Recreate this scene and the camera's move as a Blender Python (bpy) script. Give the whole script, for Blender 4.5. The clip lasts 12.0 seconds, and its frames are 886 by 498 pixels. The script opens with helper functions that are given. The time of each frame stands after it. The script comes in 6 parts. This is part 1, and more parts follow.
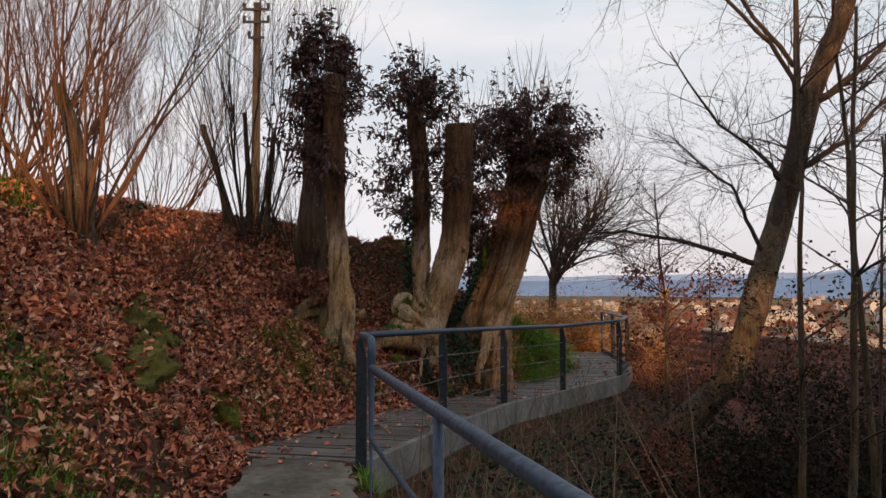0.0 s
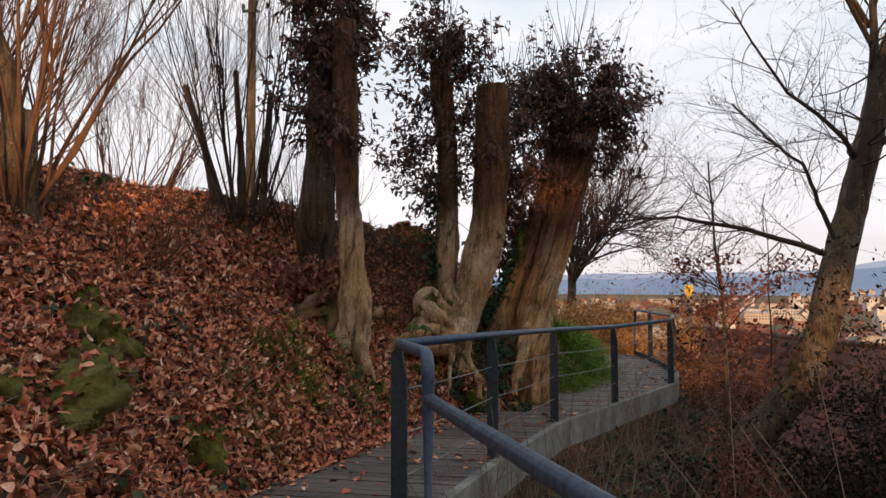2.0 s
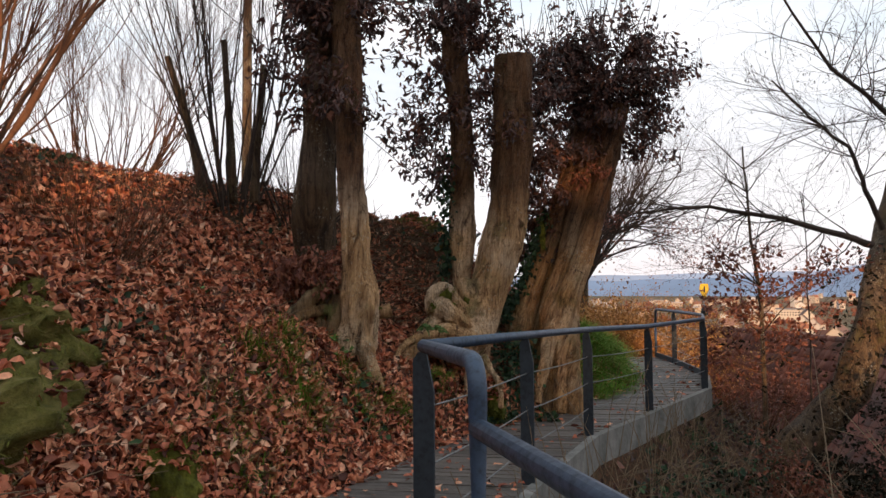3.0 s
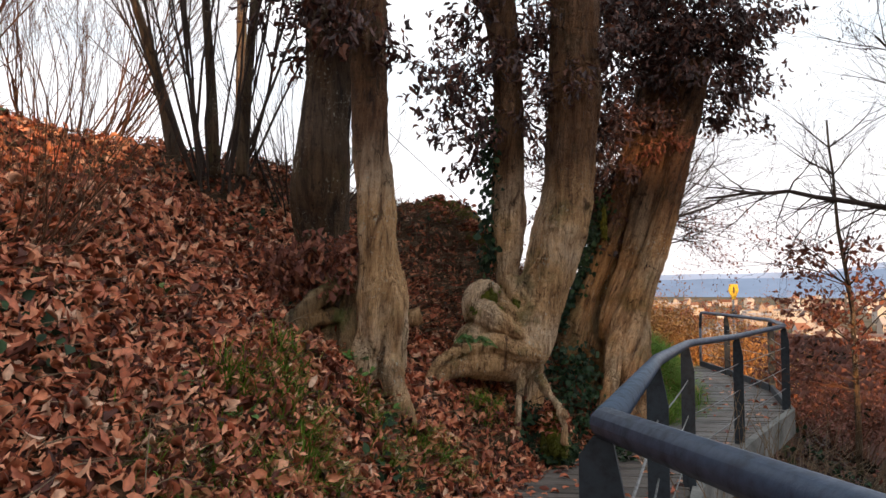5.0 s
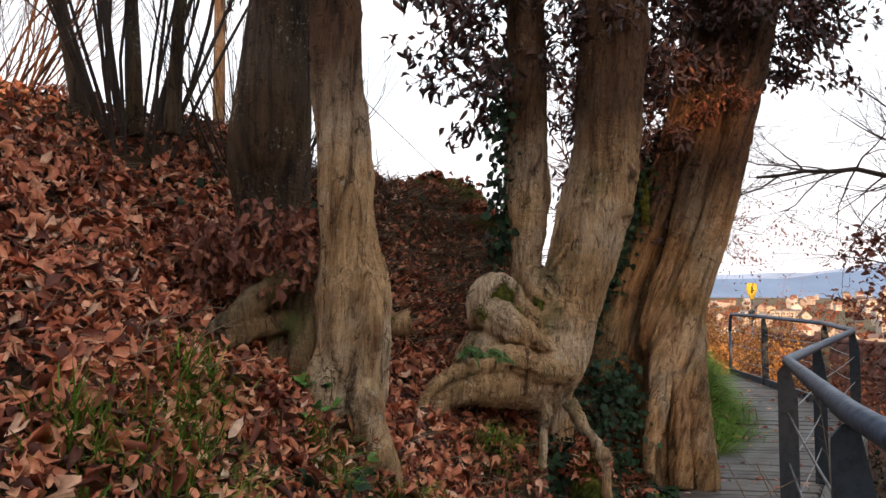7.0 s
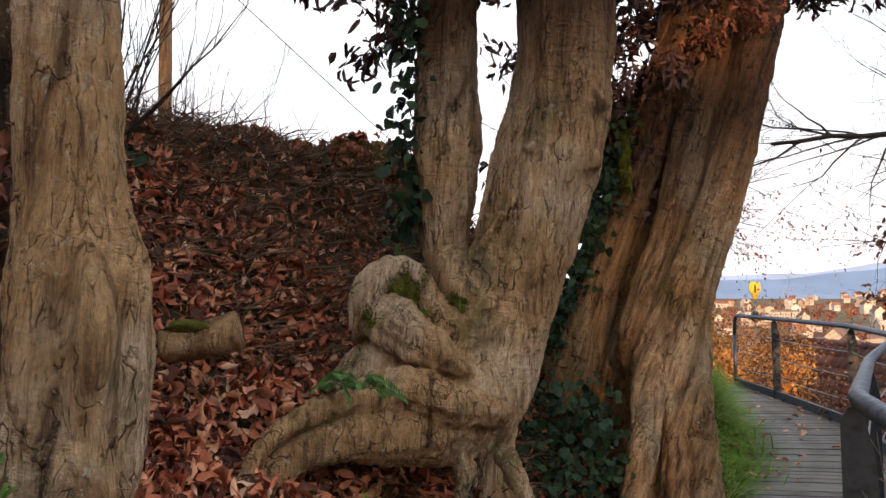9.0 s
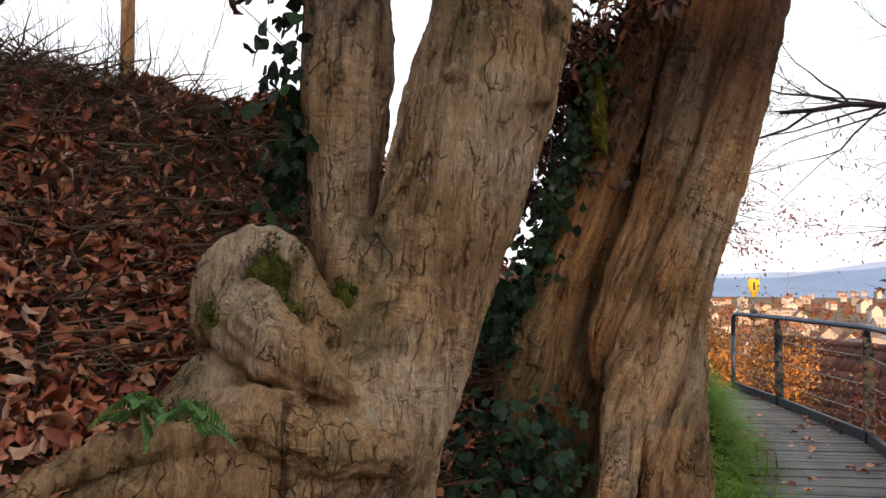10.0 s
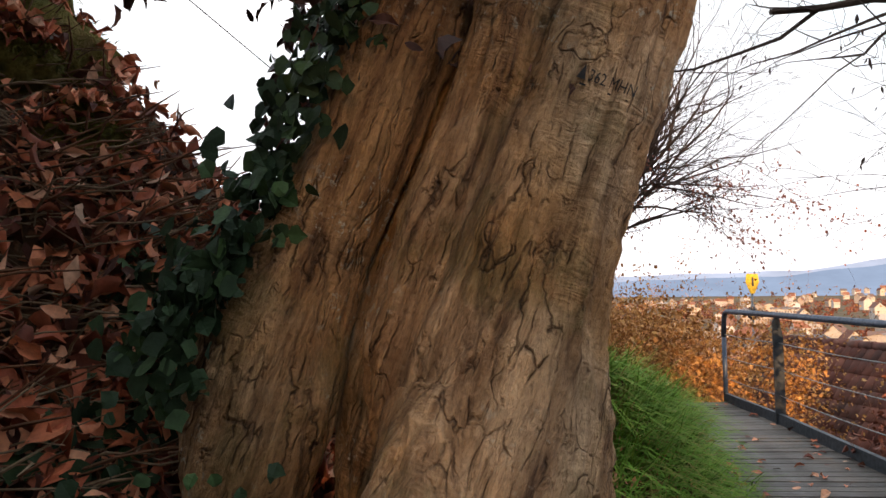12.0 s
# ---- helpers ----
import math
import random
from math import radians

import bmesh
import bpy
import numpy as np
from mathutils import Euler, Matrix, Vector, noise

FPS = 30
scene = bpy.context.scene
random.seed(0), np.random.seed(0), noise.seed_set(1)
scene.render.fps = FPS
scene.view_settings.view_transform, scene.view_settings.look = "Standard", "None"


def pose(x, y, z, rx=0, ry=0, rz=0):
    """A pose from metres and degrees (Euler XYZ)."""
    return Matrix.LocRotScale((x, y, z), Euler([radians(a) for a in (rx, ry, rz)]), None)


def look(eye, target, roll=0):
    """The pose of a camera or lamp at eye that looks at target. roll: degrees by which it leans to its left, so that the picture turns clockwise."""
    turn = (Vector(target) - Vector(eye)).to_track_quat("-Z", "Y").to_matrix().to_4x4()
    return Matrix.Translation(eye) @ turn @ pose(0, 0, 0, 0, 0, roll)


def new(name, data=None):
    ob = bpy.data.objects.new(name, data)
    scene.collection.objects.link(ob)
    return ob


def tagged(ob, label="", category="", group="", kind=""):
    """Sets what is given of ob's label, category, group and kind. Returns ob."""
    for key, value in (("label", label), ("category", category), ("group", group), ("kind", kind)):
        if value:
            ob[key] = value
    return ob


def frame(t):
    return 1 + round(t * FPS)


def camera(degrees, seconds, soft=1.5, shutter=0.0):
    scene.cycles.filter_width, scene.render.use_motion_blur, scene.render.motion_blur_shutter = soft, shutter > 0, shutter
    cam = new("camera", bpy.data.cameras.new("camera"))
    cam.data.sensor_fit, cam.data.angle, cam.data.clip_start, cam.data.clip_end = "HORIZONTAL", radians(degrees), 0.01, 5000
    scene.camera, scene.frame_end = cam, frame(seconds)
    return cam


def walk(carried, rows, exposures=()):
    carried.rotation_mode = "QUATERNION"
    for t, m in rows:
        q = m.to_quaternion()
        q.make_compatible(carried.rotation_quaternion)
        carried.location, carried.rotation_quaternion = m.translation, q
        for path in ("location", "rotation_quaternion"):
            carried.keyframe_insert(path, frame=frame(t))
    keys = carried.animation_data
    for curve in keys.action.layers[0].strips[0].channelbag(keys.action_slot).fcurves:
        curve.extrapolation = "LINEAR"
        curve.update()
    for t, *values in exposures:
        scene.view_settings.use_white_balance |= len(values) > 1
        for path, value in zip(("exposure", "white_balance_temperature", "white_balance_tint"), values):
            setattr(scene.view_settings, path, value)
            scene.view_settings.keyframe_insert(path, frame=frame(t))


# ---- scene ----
cam = camera(60.0, 12.0)
METRES, EYE, TILT, LEAN, TURN = 11.7, 1.5, 2.8, 0.0, 0.0
ROWS = [
    (0.0, 0.0, 0.0, 0.0, 0.0, 0.0, 0.0),
    (0.5, -0.0102, 0.0397, -0.0042, -0.06, 0.02, 0.11),
    (1.0, -0.0216, 0.0787, -0.0065, -0.18, -0.02, 0.06),
    (1.5, -0.0296, 0.1227, -0.0084, -0.16, -0.16, -0.04),
    (2.0, -0.0383, 0.1702, -0.0141, -0.24, -0.12, 0.07),
    (2.5, -0.0444, 0.2172, -0.0214, -0.22, 0.04, 0.35),
    (3.0, -0.052, 0.2637, -0.0259, -0.2, 0.07, 0.37),
    (5.0, -0.0849, 0.4316, -0.0346, -0.35, 0.06, 0.15),
    (5.5, -0.0886, 0.471, -0.0364, -0.32, 0.06, 0.13),
    (6.0, -0.0919, 0.5058, -0.0378, -0.46, -0.02, 0.04),
    (6.5, -0.0899, 0.5402, -0.0417, -0.45, 0.1, 0.22),
    (8.5, -0.0498, 0.6822, -0.0513, -0.6, 0.15, 0.19),
    (9.0, -0.0355, 0.7207, -0.0562, -0.61, 0.31, 0.52),
    (9.5, -0.0196, 0.7634, -0.0596, -0.53, 0.19, 0.4),
    (10.0, -0.0049, 0.8044, -0.0631, -0.77, -0.02, 0.02),
    (10.5, 0.0114, 0.8443, -0.0675, -0.49, 0.01, 0.07),
    (11.0, 0.0258, 0.8841, -0.0712, -0.8, 0.0, 0.44),
    (11.5, 0.0454, 0.9206, -0.0749, -0.54, 0.15, 1.18),
    (12.0, 0.0674, 0.9569, -0.0783, -0.67, 0.32, 1.01),
]
# the clip's camera opens up as less sky is in view
EXPOSURE = [(0.0, -0.20), (1.5, -0.08), (3.0, 0.18), (5.0, 0.48), (6.5, 0.58), (9.0, 0.65), (12.0, 0.62)]
walk(cam, [(t, pose(0, 0, EYE, TILT, LEAN, TURN) @ pose(METRES * x, METRES * y, METRES * z, 90 + pitch, roll, yaw)) for t, x, y, z, yaw, pitch, roll in ROWS], EXPOSURE)

# ---- world, sun ----
SUN_AZ, SUN_EL = -5.0, 9.0          # the way the light travels, degrees from +y towards +x, and its height
world = bpy.data.worlds.new("sky")
scene.world = world
world.use_nodes = True
wn = world.node_tree.nodes
wl = world.node_tree.links
wn.clear()
w_out = wn.new("ShaderNodeOutputWorld")
w_bg = wn.new("ShaderNodeBackground")
w_sky = wn.new("ShaderNodeTexSky")
w_sky.sky_type = "NISHITA"
w_sky.sun_disc = False
w_sky.sun_elevation = radians(SUN_EL)
w_sky.sun_rotation = radians(180 + SUN_AZ)
w_sky.dust_density = 1.5
w_co = wn.new("ShaderNodeTexCoord")
w_map = wn.new("ShaderNodeMapping")
w_map.inputs["Scale"].default_value = (1.2, 1.2, 5.0)
w_map.inputs["Rotation"].default_value = (0.12, 0.2, 0.3)
w_noise = wn.new("ShaderNodeTexNoise")
w_noise.inputs["Scale"].default_value = 1.6
w_noise.inputs["Detail"].default_value = 5.0
w_noise.inputs["Roughness"].default_value = 0.55
w_ramp = wn.new("ShaderNodeValToRGB")
w_ramp.color_ramp.elements[0].position = 0.32
w_ramp.color_ramp.elements[1].position = 0.62
w_sep = wn.new("ShaderNodeSeparateXYZ")
w_grad = wn.new("ShaderNodeValToRGB")
w_grad.color_ramp.elements[0].position = 0.0
w_grad.color_ramp.elements[0].color = (11.0, 9.6, 9.9, 1)
w_grad.color_ramp.elements[1].position = 0.55
w_grad.color_ramp.elements[1].color = (7.4, 10.6, 12.4, 1)
w_lift = wn.new("ShaderNodeMixRGB")
w_lift.inputs[0].default_value = 0.85
w_mix = wn.new("ShaderNodeMixRGB")
w_mix.inputs[2].default_value = (11.3, 11.0, 11.3, 1)
wl.new(w_co.outputs["Generated"], w_map.inputs["Vector"])
wl.new(w_map.outputs["Vector"], w_noise.inputs["Vector"])
wl.new(w_noise.outputs["Fac"], w_ramp.inputs["Fac"])
wl.new(w_co.outputs["Generated"], w_sep.inputs["Vector"])
wl.new(w_sep.outputs["Z"], w_grad.inputs["Fac"])
wl.new(w_sky.outputs["Color"], w_lift.inputs[1])
wl.new(w_grad.outputs["Color"], w_lift.inputs[2])
wl.new(w_ramp.outputs["Color"], w_mix.inputs[0])
wl.new(w_lift.outputs["Color"], w_mix.inputs[1])
wl.new(w_mix.outputs["Color"], w_bg.inputs["Color"])
w_bg.inputs["Strength"].default_value = 0.09
wl.new(w_bg.outputs["Background"], w_out.inputs["Surface"])

sun_data = bpy.data.lights.new("sun", "SUN")
sun_data.energy = 5.0
sun_data.angle = radians(0.6)
sun_data.color = (1.0, 0.60, 0.30)
sun_dir = Vector((math.sin(radians(SUN_AZ)) * math.cos(radians(SUN_EL)), math.cos(radians(SUN_AZ)) * math.cos(radians(SUN_EL)), -math.sin(radians(SUN_EL))))
sun = new("sun", sun_data)
sun.matrix_world = look((0, 0, 60), Vector((0, 0, 60)) + sun_dir)


# ---- materials ----
def material(name, base, rough=0.8, metal=0.0, spec=0.3):
    """A material with its node tree and the shader, both ready for more nodes."""
    m = bpy.data.materials.new(name)
    m.use_nodes = True
    b = m.node_tree.nodes["Principled BSDF"]
    b.inputs["Base Color"].default_value = (*base, 1)
    b.inputs["Roughness"].default_value = rough
    b.inputs["Metallic"].default_value = metal
    b.inputs["Specular IOR Level"].default_value = spec
    return m, m.node_tree, b


def coords(nt, scale=(1, 1, 1), kind="Object"):
    co = nt.nodes.new("ShaderNodeTexCoord")
    mp = nt.nodes.new("ShaderNodeMapping")
    mp.inputs["Scale"].default_value = scale
    nt.links.new(co.outputs[kind], mp.inputs["Vector"])
    return mp.outputs["Vector"]


def noise_tex(nt, vec, scale, detail=4, rough=0.6, distort=0.0):
    n = nt.nodes.new("ShaderNodeTexNoise")
    n.inputs["Scale"].default_value = scale
    n.inputs["Detail"].default_value = detail
    n.inputs["Roughness"].default_value = rough
    n.inputs["Distortion"].default_value = distort
    if vec is not None:
        nt.links.new(vec, n.inputs["Vector"])
    return n.outputs["Fac"]


def ramp(nt, fac, stops):
    r = nt.nodes.new("ShaderNodeValToRGB")
    els = r.color_ramp.elements
    while len(els) < len(stops):
        els.new(0.5)
    for e, (p, c) in zip(els, stops):
        e.position = p
        e.color = (*c, 1)
    nt.links.new(fac, r.inputs["Fac"])
    return r.outputs["Color"]


def mix(nt, fac, a, b, mode="MIX"):
    n = nt.nodes.new("ShaderNodeMixRGB")
    n.blend_type = mode
    for sock, v in zip(n.inputs, (fac, a, b)):
        if isinstance(v, (int, float)):
            sock.default_value = v
        elif isinstance(v, tuple):
            sock.default_value = (*v, 1)
        else:
            nt.links.new(v, sock)
    return n.outputs["Color"]


def bump(nt, bsdf, height, strength=0.5, distance=0.02):
    b = nt.nodes.new("ShaderNodeBump")
    b.inputs["Strength"].default_value = strength
    b.inputs["Distance"].default_value = distance
    nt.links.new(height, b.inputs["Height"])
    nt.links.new(b.outputs["Normal"], bsdf.inputs["Normal"])


def island(nt):
    return nt.nodes.new("ShaderNodeNewGeometry").outputs["Random Per Island"]


def each(nt):
    return nt.nodes.new("ShaderNodeObjectInfo").outputs["Random"]


def leafy(name, stops, rough=0.6, spec=0.3, bend=0.0):
    """Leaves: one colour a leaf, with blotches on it."""
    m, nt, b = material(name, stops[0][1], rough, 0, spec)
    c = ramp(nt, island(nt), stops)
    v = coords(nt)
    c = mix(nt, 0.55, c, ramp(nt, noise_tex(nt, v, 34, 3), [(0.3, (0.35, 0.3, 0.3)), (0.7, (1.25, 1.2, 1.15))]), "MULTIPLY")
    nt.links.new(c, b.inputs["Base Color"])
    bump(nt, b, noise_tex(nt, v, 90, 2), 0.4, 0.004)
    return m


def bark(name, light, mid, dark, green=0.15, scale=1.0, relief=0.9, old_bark=None, lean=0.0):
    """Smooth old bark: long soft streaks, brown stains, short cracks, cross wrinkles and lichen specks."""
    m, nt, b = material(name, mid, 0.8, 0, 0.25)

    def run(sx, sz):
        v = coords(nt, (sx * scale, sx * scale, sz * scale))
        v.node.vector_type = "TEXTURE"
        v.node.inputs["Rotation"].default_value = (0, radians(lean), 0)
        v.node.inputs["Scale"].default_value = (1 / (sx * scale), 1 / (sx * scale), 1 / (sz * scale))
        return v

    def gate(fac, lo, hi, top=1.0):
        return ramp(nt, fac, [(lo, (0, 0, 0)), (hi, (top, top, top))])

    v = coords(nt)
    streak = noise_tex(nt, run(6, 0.8), 2.2, 6, 0.62, 0.9)
    fine = noise_tex(nt, run(30, 3.0), 2.4, 6, 0.7, 1.0)
    wrinkle = noise_tex(nt, run(5, 17), 1.3, 4, 0.6, 2.6)
    broad = noise_tex(nt, v, 1.9, 5, 0.6)
    stain = noise_tex(nt, run(3.4, 0.42), 1.5, 5, 0.6, 0.5)
    grit = noise_tex(nt, v, 75, 4, 0.7)
    c = ramp(nt, streak, [(0.32, dark), (0.43, mid), (0.60, light)])
    c = mix(nt, 0.55, c, ramp(nt, fine, [(0.36, (0.30, 0.26, 0.23)), (0.46, (0.92, 0.90, 0.88)), (0.64, (1.3, 1.28, 1.25))]), "MULTIPLY")
    c = mix(nt, gate(broad, 0.40, 0.56, 0.95), c, mix(nt, 1.0, c, (0.82, 0.67, 0.48), "MULTIPLY"))
    c = mix(nt, gate(stain, 0.55, 0.66, 0.8), c, mix(nt, 1.0, c, (0.40, 0.31, 0.25), "MULTIPLY"))
    c = mix(nt, 0.4, c, ramp(nt, grit, [(0.32, (0.45, 0.42, 0.4)), (0.52, (1, 1, 1)), (0.7, (1.3, 1.28, 1.25))]), "MULTIPLY")
    c = mix(nt, gate(noise_tex(nt, v, 3.1, 7, 0.7), 0.54, 0.64, green), c, (0.090, 0.088, 0.022))
    specks = nt.nodes.new("ShaderNodeMath")
    specks.operation = "MULTIPLY"
    nt.links.new(gate(noise_tex(nt, v, 38, 4, 0.7), 0.58, 0.64, 0.75), specks.inputs[0])
    nt.links.new(gate(noise_tex(nt, v, 2.4, 4, 0.6), 0.50, 0.60), specks.inputs[1])
    c = mix(nt, specks.outputs[0], c, (0.50, 0.47, 0.38))
    folds = gate(noise_tex(nt, v, 2.3, 4, 0.55), 0.50, 0.60, 0.85)
    c = mix(nt, folds, c, mix(nt, 0.45, c, ramp(nt, wrinkle, [(0.36, (0.36, 0.31, 0.28)), (0.45, (1, 1, 1)), (0.6, (1.12, 1.1, 1.08))]), "MULTIPLY"))
    # thin deep cracks that follow the stem, in patches
    warp = nt.nodes.new("ShaderNodeTexNoise")
    warp.inputs["Scale"].default_value, warp.inputs["Detail"].default_value = 7.0, 5.0
    nt.links.new(v, warp.inputs["Vector"])
    cracks = []
    for sx, sz, wid in ((9, 0.9, 0.024), (24, 3.0, 0.05)):
        vo = nt.nodes.new("ShaderNodeTexVoronoi")
        vo.feature = "DISTANCE_TO_EDGE"
        vo.inputs["Scale"].default_value = 1.0
        nt.links.new(mix(nt, 1.0, run(sx, sz), warp.outputs["Color"], "ADD"), vo.inputs["Vector"])
        cracks.append(ramp(nt, vo.outputs["Distance"], [(0.0, (0.22, 0.18, 0.16)), (wid * 0.5, (0.65, 0.62, 0.6)), (wid, (1, 1, 1))]))
    where = (gate(noise_tex(nt, v, 6.0, 4, 0.65), 0.46, 0.56, 0.9), gate(noise_tex(nt, v, 12.0, 4, 0.65), 0.49, 0.60, 0.9))
    broken = mix(nt, where[0], (1.0, 1.0, 1.0), cracks[0])
    broken = mix(nt, 1.0, broken, mix(nt, where[1], (1.0, 1.0, 1.0), cracks[1]), "MULTIPLY")
    c = mix(nt, 1.0, c, broken, "MULTIPLY")
    # the head of a peeled stem keeps its old dark bark, down to a ragged edge
    if old_bark:
        sep = nt.nodes.new("ShaderNodeSeparateXYZ")
        nt.links.new(mix(nt, 0.5, v, mix(nt, 0.5, noise_tex(nt, run(7, 1), 0.9, 5), noise_tex(nt, v, 1.6, 4))), sep.inputs["Vector"])
        lvl = nt.nodes.new("ShaderNodeMapRange")
        lvl.inputs["From Min"].default_value, lvl.inputs["From Max"].default_value = old_bark
        nt.links.new(sep.outputs["Z"], lvl.inputs["Value"])
        c = mix(nt, lvl.outputs["Result"], c, mix(nt, 1.0, c, (0.27, 0.215, 0.19), "MULTIPLY"))
    nt.links.new(c, b.inputs["Base Color"])
    hgt = mix(nt, 0.3, streak, fine)
    hgt = mix(nt, folds, hgt, mix(nt, 0.35, hgt, wrinkle))
    hgt = mix(nt, 0.12, hgt, grit)
    hgt = mix(nt, 0.55, hgt, broken, "MULTIPLY")
    bump(nt, b, hgt, relief, 0.09)
    return m


def ground_material():
    m, nt, b = material("earth", (0.05, 0.035, 0.025), 0.95, 0, 0.1)
    v = coords(nt)
    c = ramp(nt, noise_tex(nt, v, 3.0, 6), [(0.3, (0.030, 0.020, 0.014)), (0.5, (0.060, 0.036, 0.022)), (0.7, (0.095, 0.052, 0.030))])
    c = mix(nt, ramp(nt, noise_tex(nt, v, 30, 5), [(0.5, (0, 0, 0)), (0.62, (1, 1, 1))]), c, (0.13, 0.060, 0.032))
    c = mix(nt, ramp(nt, noise_tex(nt, v, 1.1, 4), [(0.56, (0, 0, 0)), (0.68, (0.7, 0.7, 0.7))]), c, (0.035, 0.045, 0.015))
    # far land: fields and woods in soft autumn colours
    sep = nt.nodes.new("ShaderNodeSeparateXYZ")
    nt.links.new(v, sep.inputs["Vector"])
    far = nt.nodes.new("ShaderNodeMapRange")
    far.inputs["From Min"].default_value, far.inputs["From Max"].default_value = 60, 260
    nt.links.new(sep.outputs["Y"], far.inputs["Value"])
    patch = ramp(nt, noise_tex(nt, v, 0.006, 6, 0.65), [(0.35, (0.09, 0.07, 0.04)), (0.5, (0.16, 0.11, 0.07)), (0.6, (0.07, 0.08, 0.04)), (0.7, (0.20, 0.15, 0.11))])
    c = mix(nt, far.outputs["Result"], c, patch)
    nt.links.new(c, b.inputs["Base Color"])
    bump(nt, b, noise_tex(nt, v, 22, 8, 0.7), 0.7, 0.05)
    return m


def wood_material():
    m, nt, b = material("weathered_planks", (0.2, 0.18, 0.17), 0.7, 0, 0.35)
    v = coords(nt, (1.2, 22, 22))
    rnd = each(nt)
    grain = noise_tex(nt, v, 3.0, 7, 0.7, 0.5)
    c = ramp(nt, grain, [(0.3, (0.055, 0.045, 0.040)), (0.5, (0.135, 0.113, 0.10)), (0.72, (0.23, 0.20, 0.18))])
    c = mix(nt, 0.8, c, ramp(nt, rnd, [(0.0, (0.45, 0.43, 0.42)), (1.0, (1.1, 1.05, 1.0))]), "MULTIPLY")
    wet = noise_tex(nt, coords(nt), 4, 4)
    c = mix(nt, ramp(nt, wet, [(0.5, (0, 0, 0)), (0.7, (0.6, 0.6, 0.6))]), c, (0.05, 0.04, 0.035))
    nt.links.new(c, b.inputs["Base Color"])
    nt.links.new(ramp(nt, wet, [(0.45, (0.75, 0.75, 0.75)), (0.7, (0.45, 0.45, 0.45))]), b.inputs["Roughness"])
    bump(nt, b, grain, 0.6, 0.006)
    return m


def paint_material(name, base, rough=0.35, metal=0.25):
    m, nt, b = material(name, base, rough, metal, 0.5)
    v = coords(nt)
    n = noise_tex(nt, v, 26, 5, 0.7)
    dark = tuple(x * 0.45 for x in base)
    c = ramp(nt, n, [(0.35, dark), (0.5, base), (0.75, tuple(x * 1.3 for x in base))])
    nt.links.new(c, b.inputs["Base Color"])
    nt.links.new(ramp(nt, n, [(0.3, (rough + .2,) * 3), (0.7, (rough,) * 3)]), b.inputs["Roughness"])
    bump(nt, b, noise_tex(nt, v, 120, 3), 0.25, 0.002)
    return m


def mottled(name, stops, scale=6.0, rough=0.9, relief=0.5, dist=0.02, spec=0.2):
    m, nt, b = material(name, stops[0][1], rough, 0, spec)
    v = coords(nt)
    n = noise_tex(nt, v, scale, 7, 0.65)
    c = ramp(nt, n, stops)
    c = mix(nt, 0.45, c, ramp(nt, noise_tex(nt, v, scale * 9, 4), [(0.3, (0.5, 0.5, 0.5)), (0.7, (1.3, 1.3, 1.3))]), "MULTIPLY")
    nt.links.new(c, b.inputs["Base Color"])
    bump(nt, b, noise_tex(nt, v, scale * 4, 6, 0.7), relief, dist)
    return m


EARTH = ground_material()
PLANK = wood_material()
STEEL = paint_material("blue_grey_paint", (0.032, 0.052, 0.090), 0.36, 0.1)
BLADE = paint_material("dark_grey_paint", (0.020, 0.026, 0.034), 0.5, 0.1)
WIRE = paint_material("steel_wire", (0.22, 0.22, 0.22), 0.4, 0.8)
CONCRETE = mottled("grey_concrete", [(0.3, (0.10, 0.095, 0.085)), (0.5, (0.18, 0.17, 0.155)), (0.7, (0.27, 0.25, 0.23))], 3.0)
BARK_PALE = bark("pale_bark", (0.69, 0.495, 0.33), (0.48, 0.322, 0.20), (0.15, 0.085, 0.05), 0.55, relief=1.0, old_bark=(1.22, 1.50), lean=4)
BARK_LEAN = bark("pale_leaning_bark", (0.57, 0.385, 0.23), (0.345, 0.215, 0.122), (0.10, 0.055, 0.031), 0.4, relief=1.0, old_bark=(1.05, 1.35), lean=20)
BARK_DARK = bark("dark_bark", (0.14, 0.095, 0.062), (0.085, 0.056, 0.038), (0.030, 0.020, 0.015), 0.3)
BARK_GREY = bark("grey_brown_bark", (0.15, 0.105, 0.07), (0.085, 0.058, 0.040), (0.03, 0.021, 0.016), 0.4)
BARK_ROOT = bark("mossy_root_bark", (0.24, 0.16, 0.09), (0.13, 0.085, 0.045), (0.04, 0.025, 0.015), 0.9)
TWIG_DARK = mottled("dark_twigs", [(0.3, (0.035, 0.024, 0.020)), (0.7, (0.085, 0.058, 0.044))], 9)
TWIG_RED = mottled("reddish_brown_twigs", [(0.3, (0.085, 0.040, 0.024)), (0.7, (0.18, 0.085, 0.045))], 9)
TWIG_STRAW = mottled("straw_stalks", [(0.3, (0.13, 0.085, 0.052)), (0.7, (0.28, 0.20, 0.13))], 9)
MOSS = mottled("moss", [(0.3, (0.040, 0.042, 0.009)), (0.5, (0.12, 0.12, 0.018)), (0.72, (0.25, 0.24, 0.036))], 14, 0.95, 1.0, 0.02)
STONE = mottled("mossy_stone", [(0.28, (0.045, 0.045, 0.015)), (0.45, (0.125, 0.110, 0.022)), (0.58, (0.19, 0.155, 0.042)), (0.75, (0.25, 0.175, 0.075))], 7, 0.95, 1.0, 0.04)
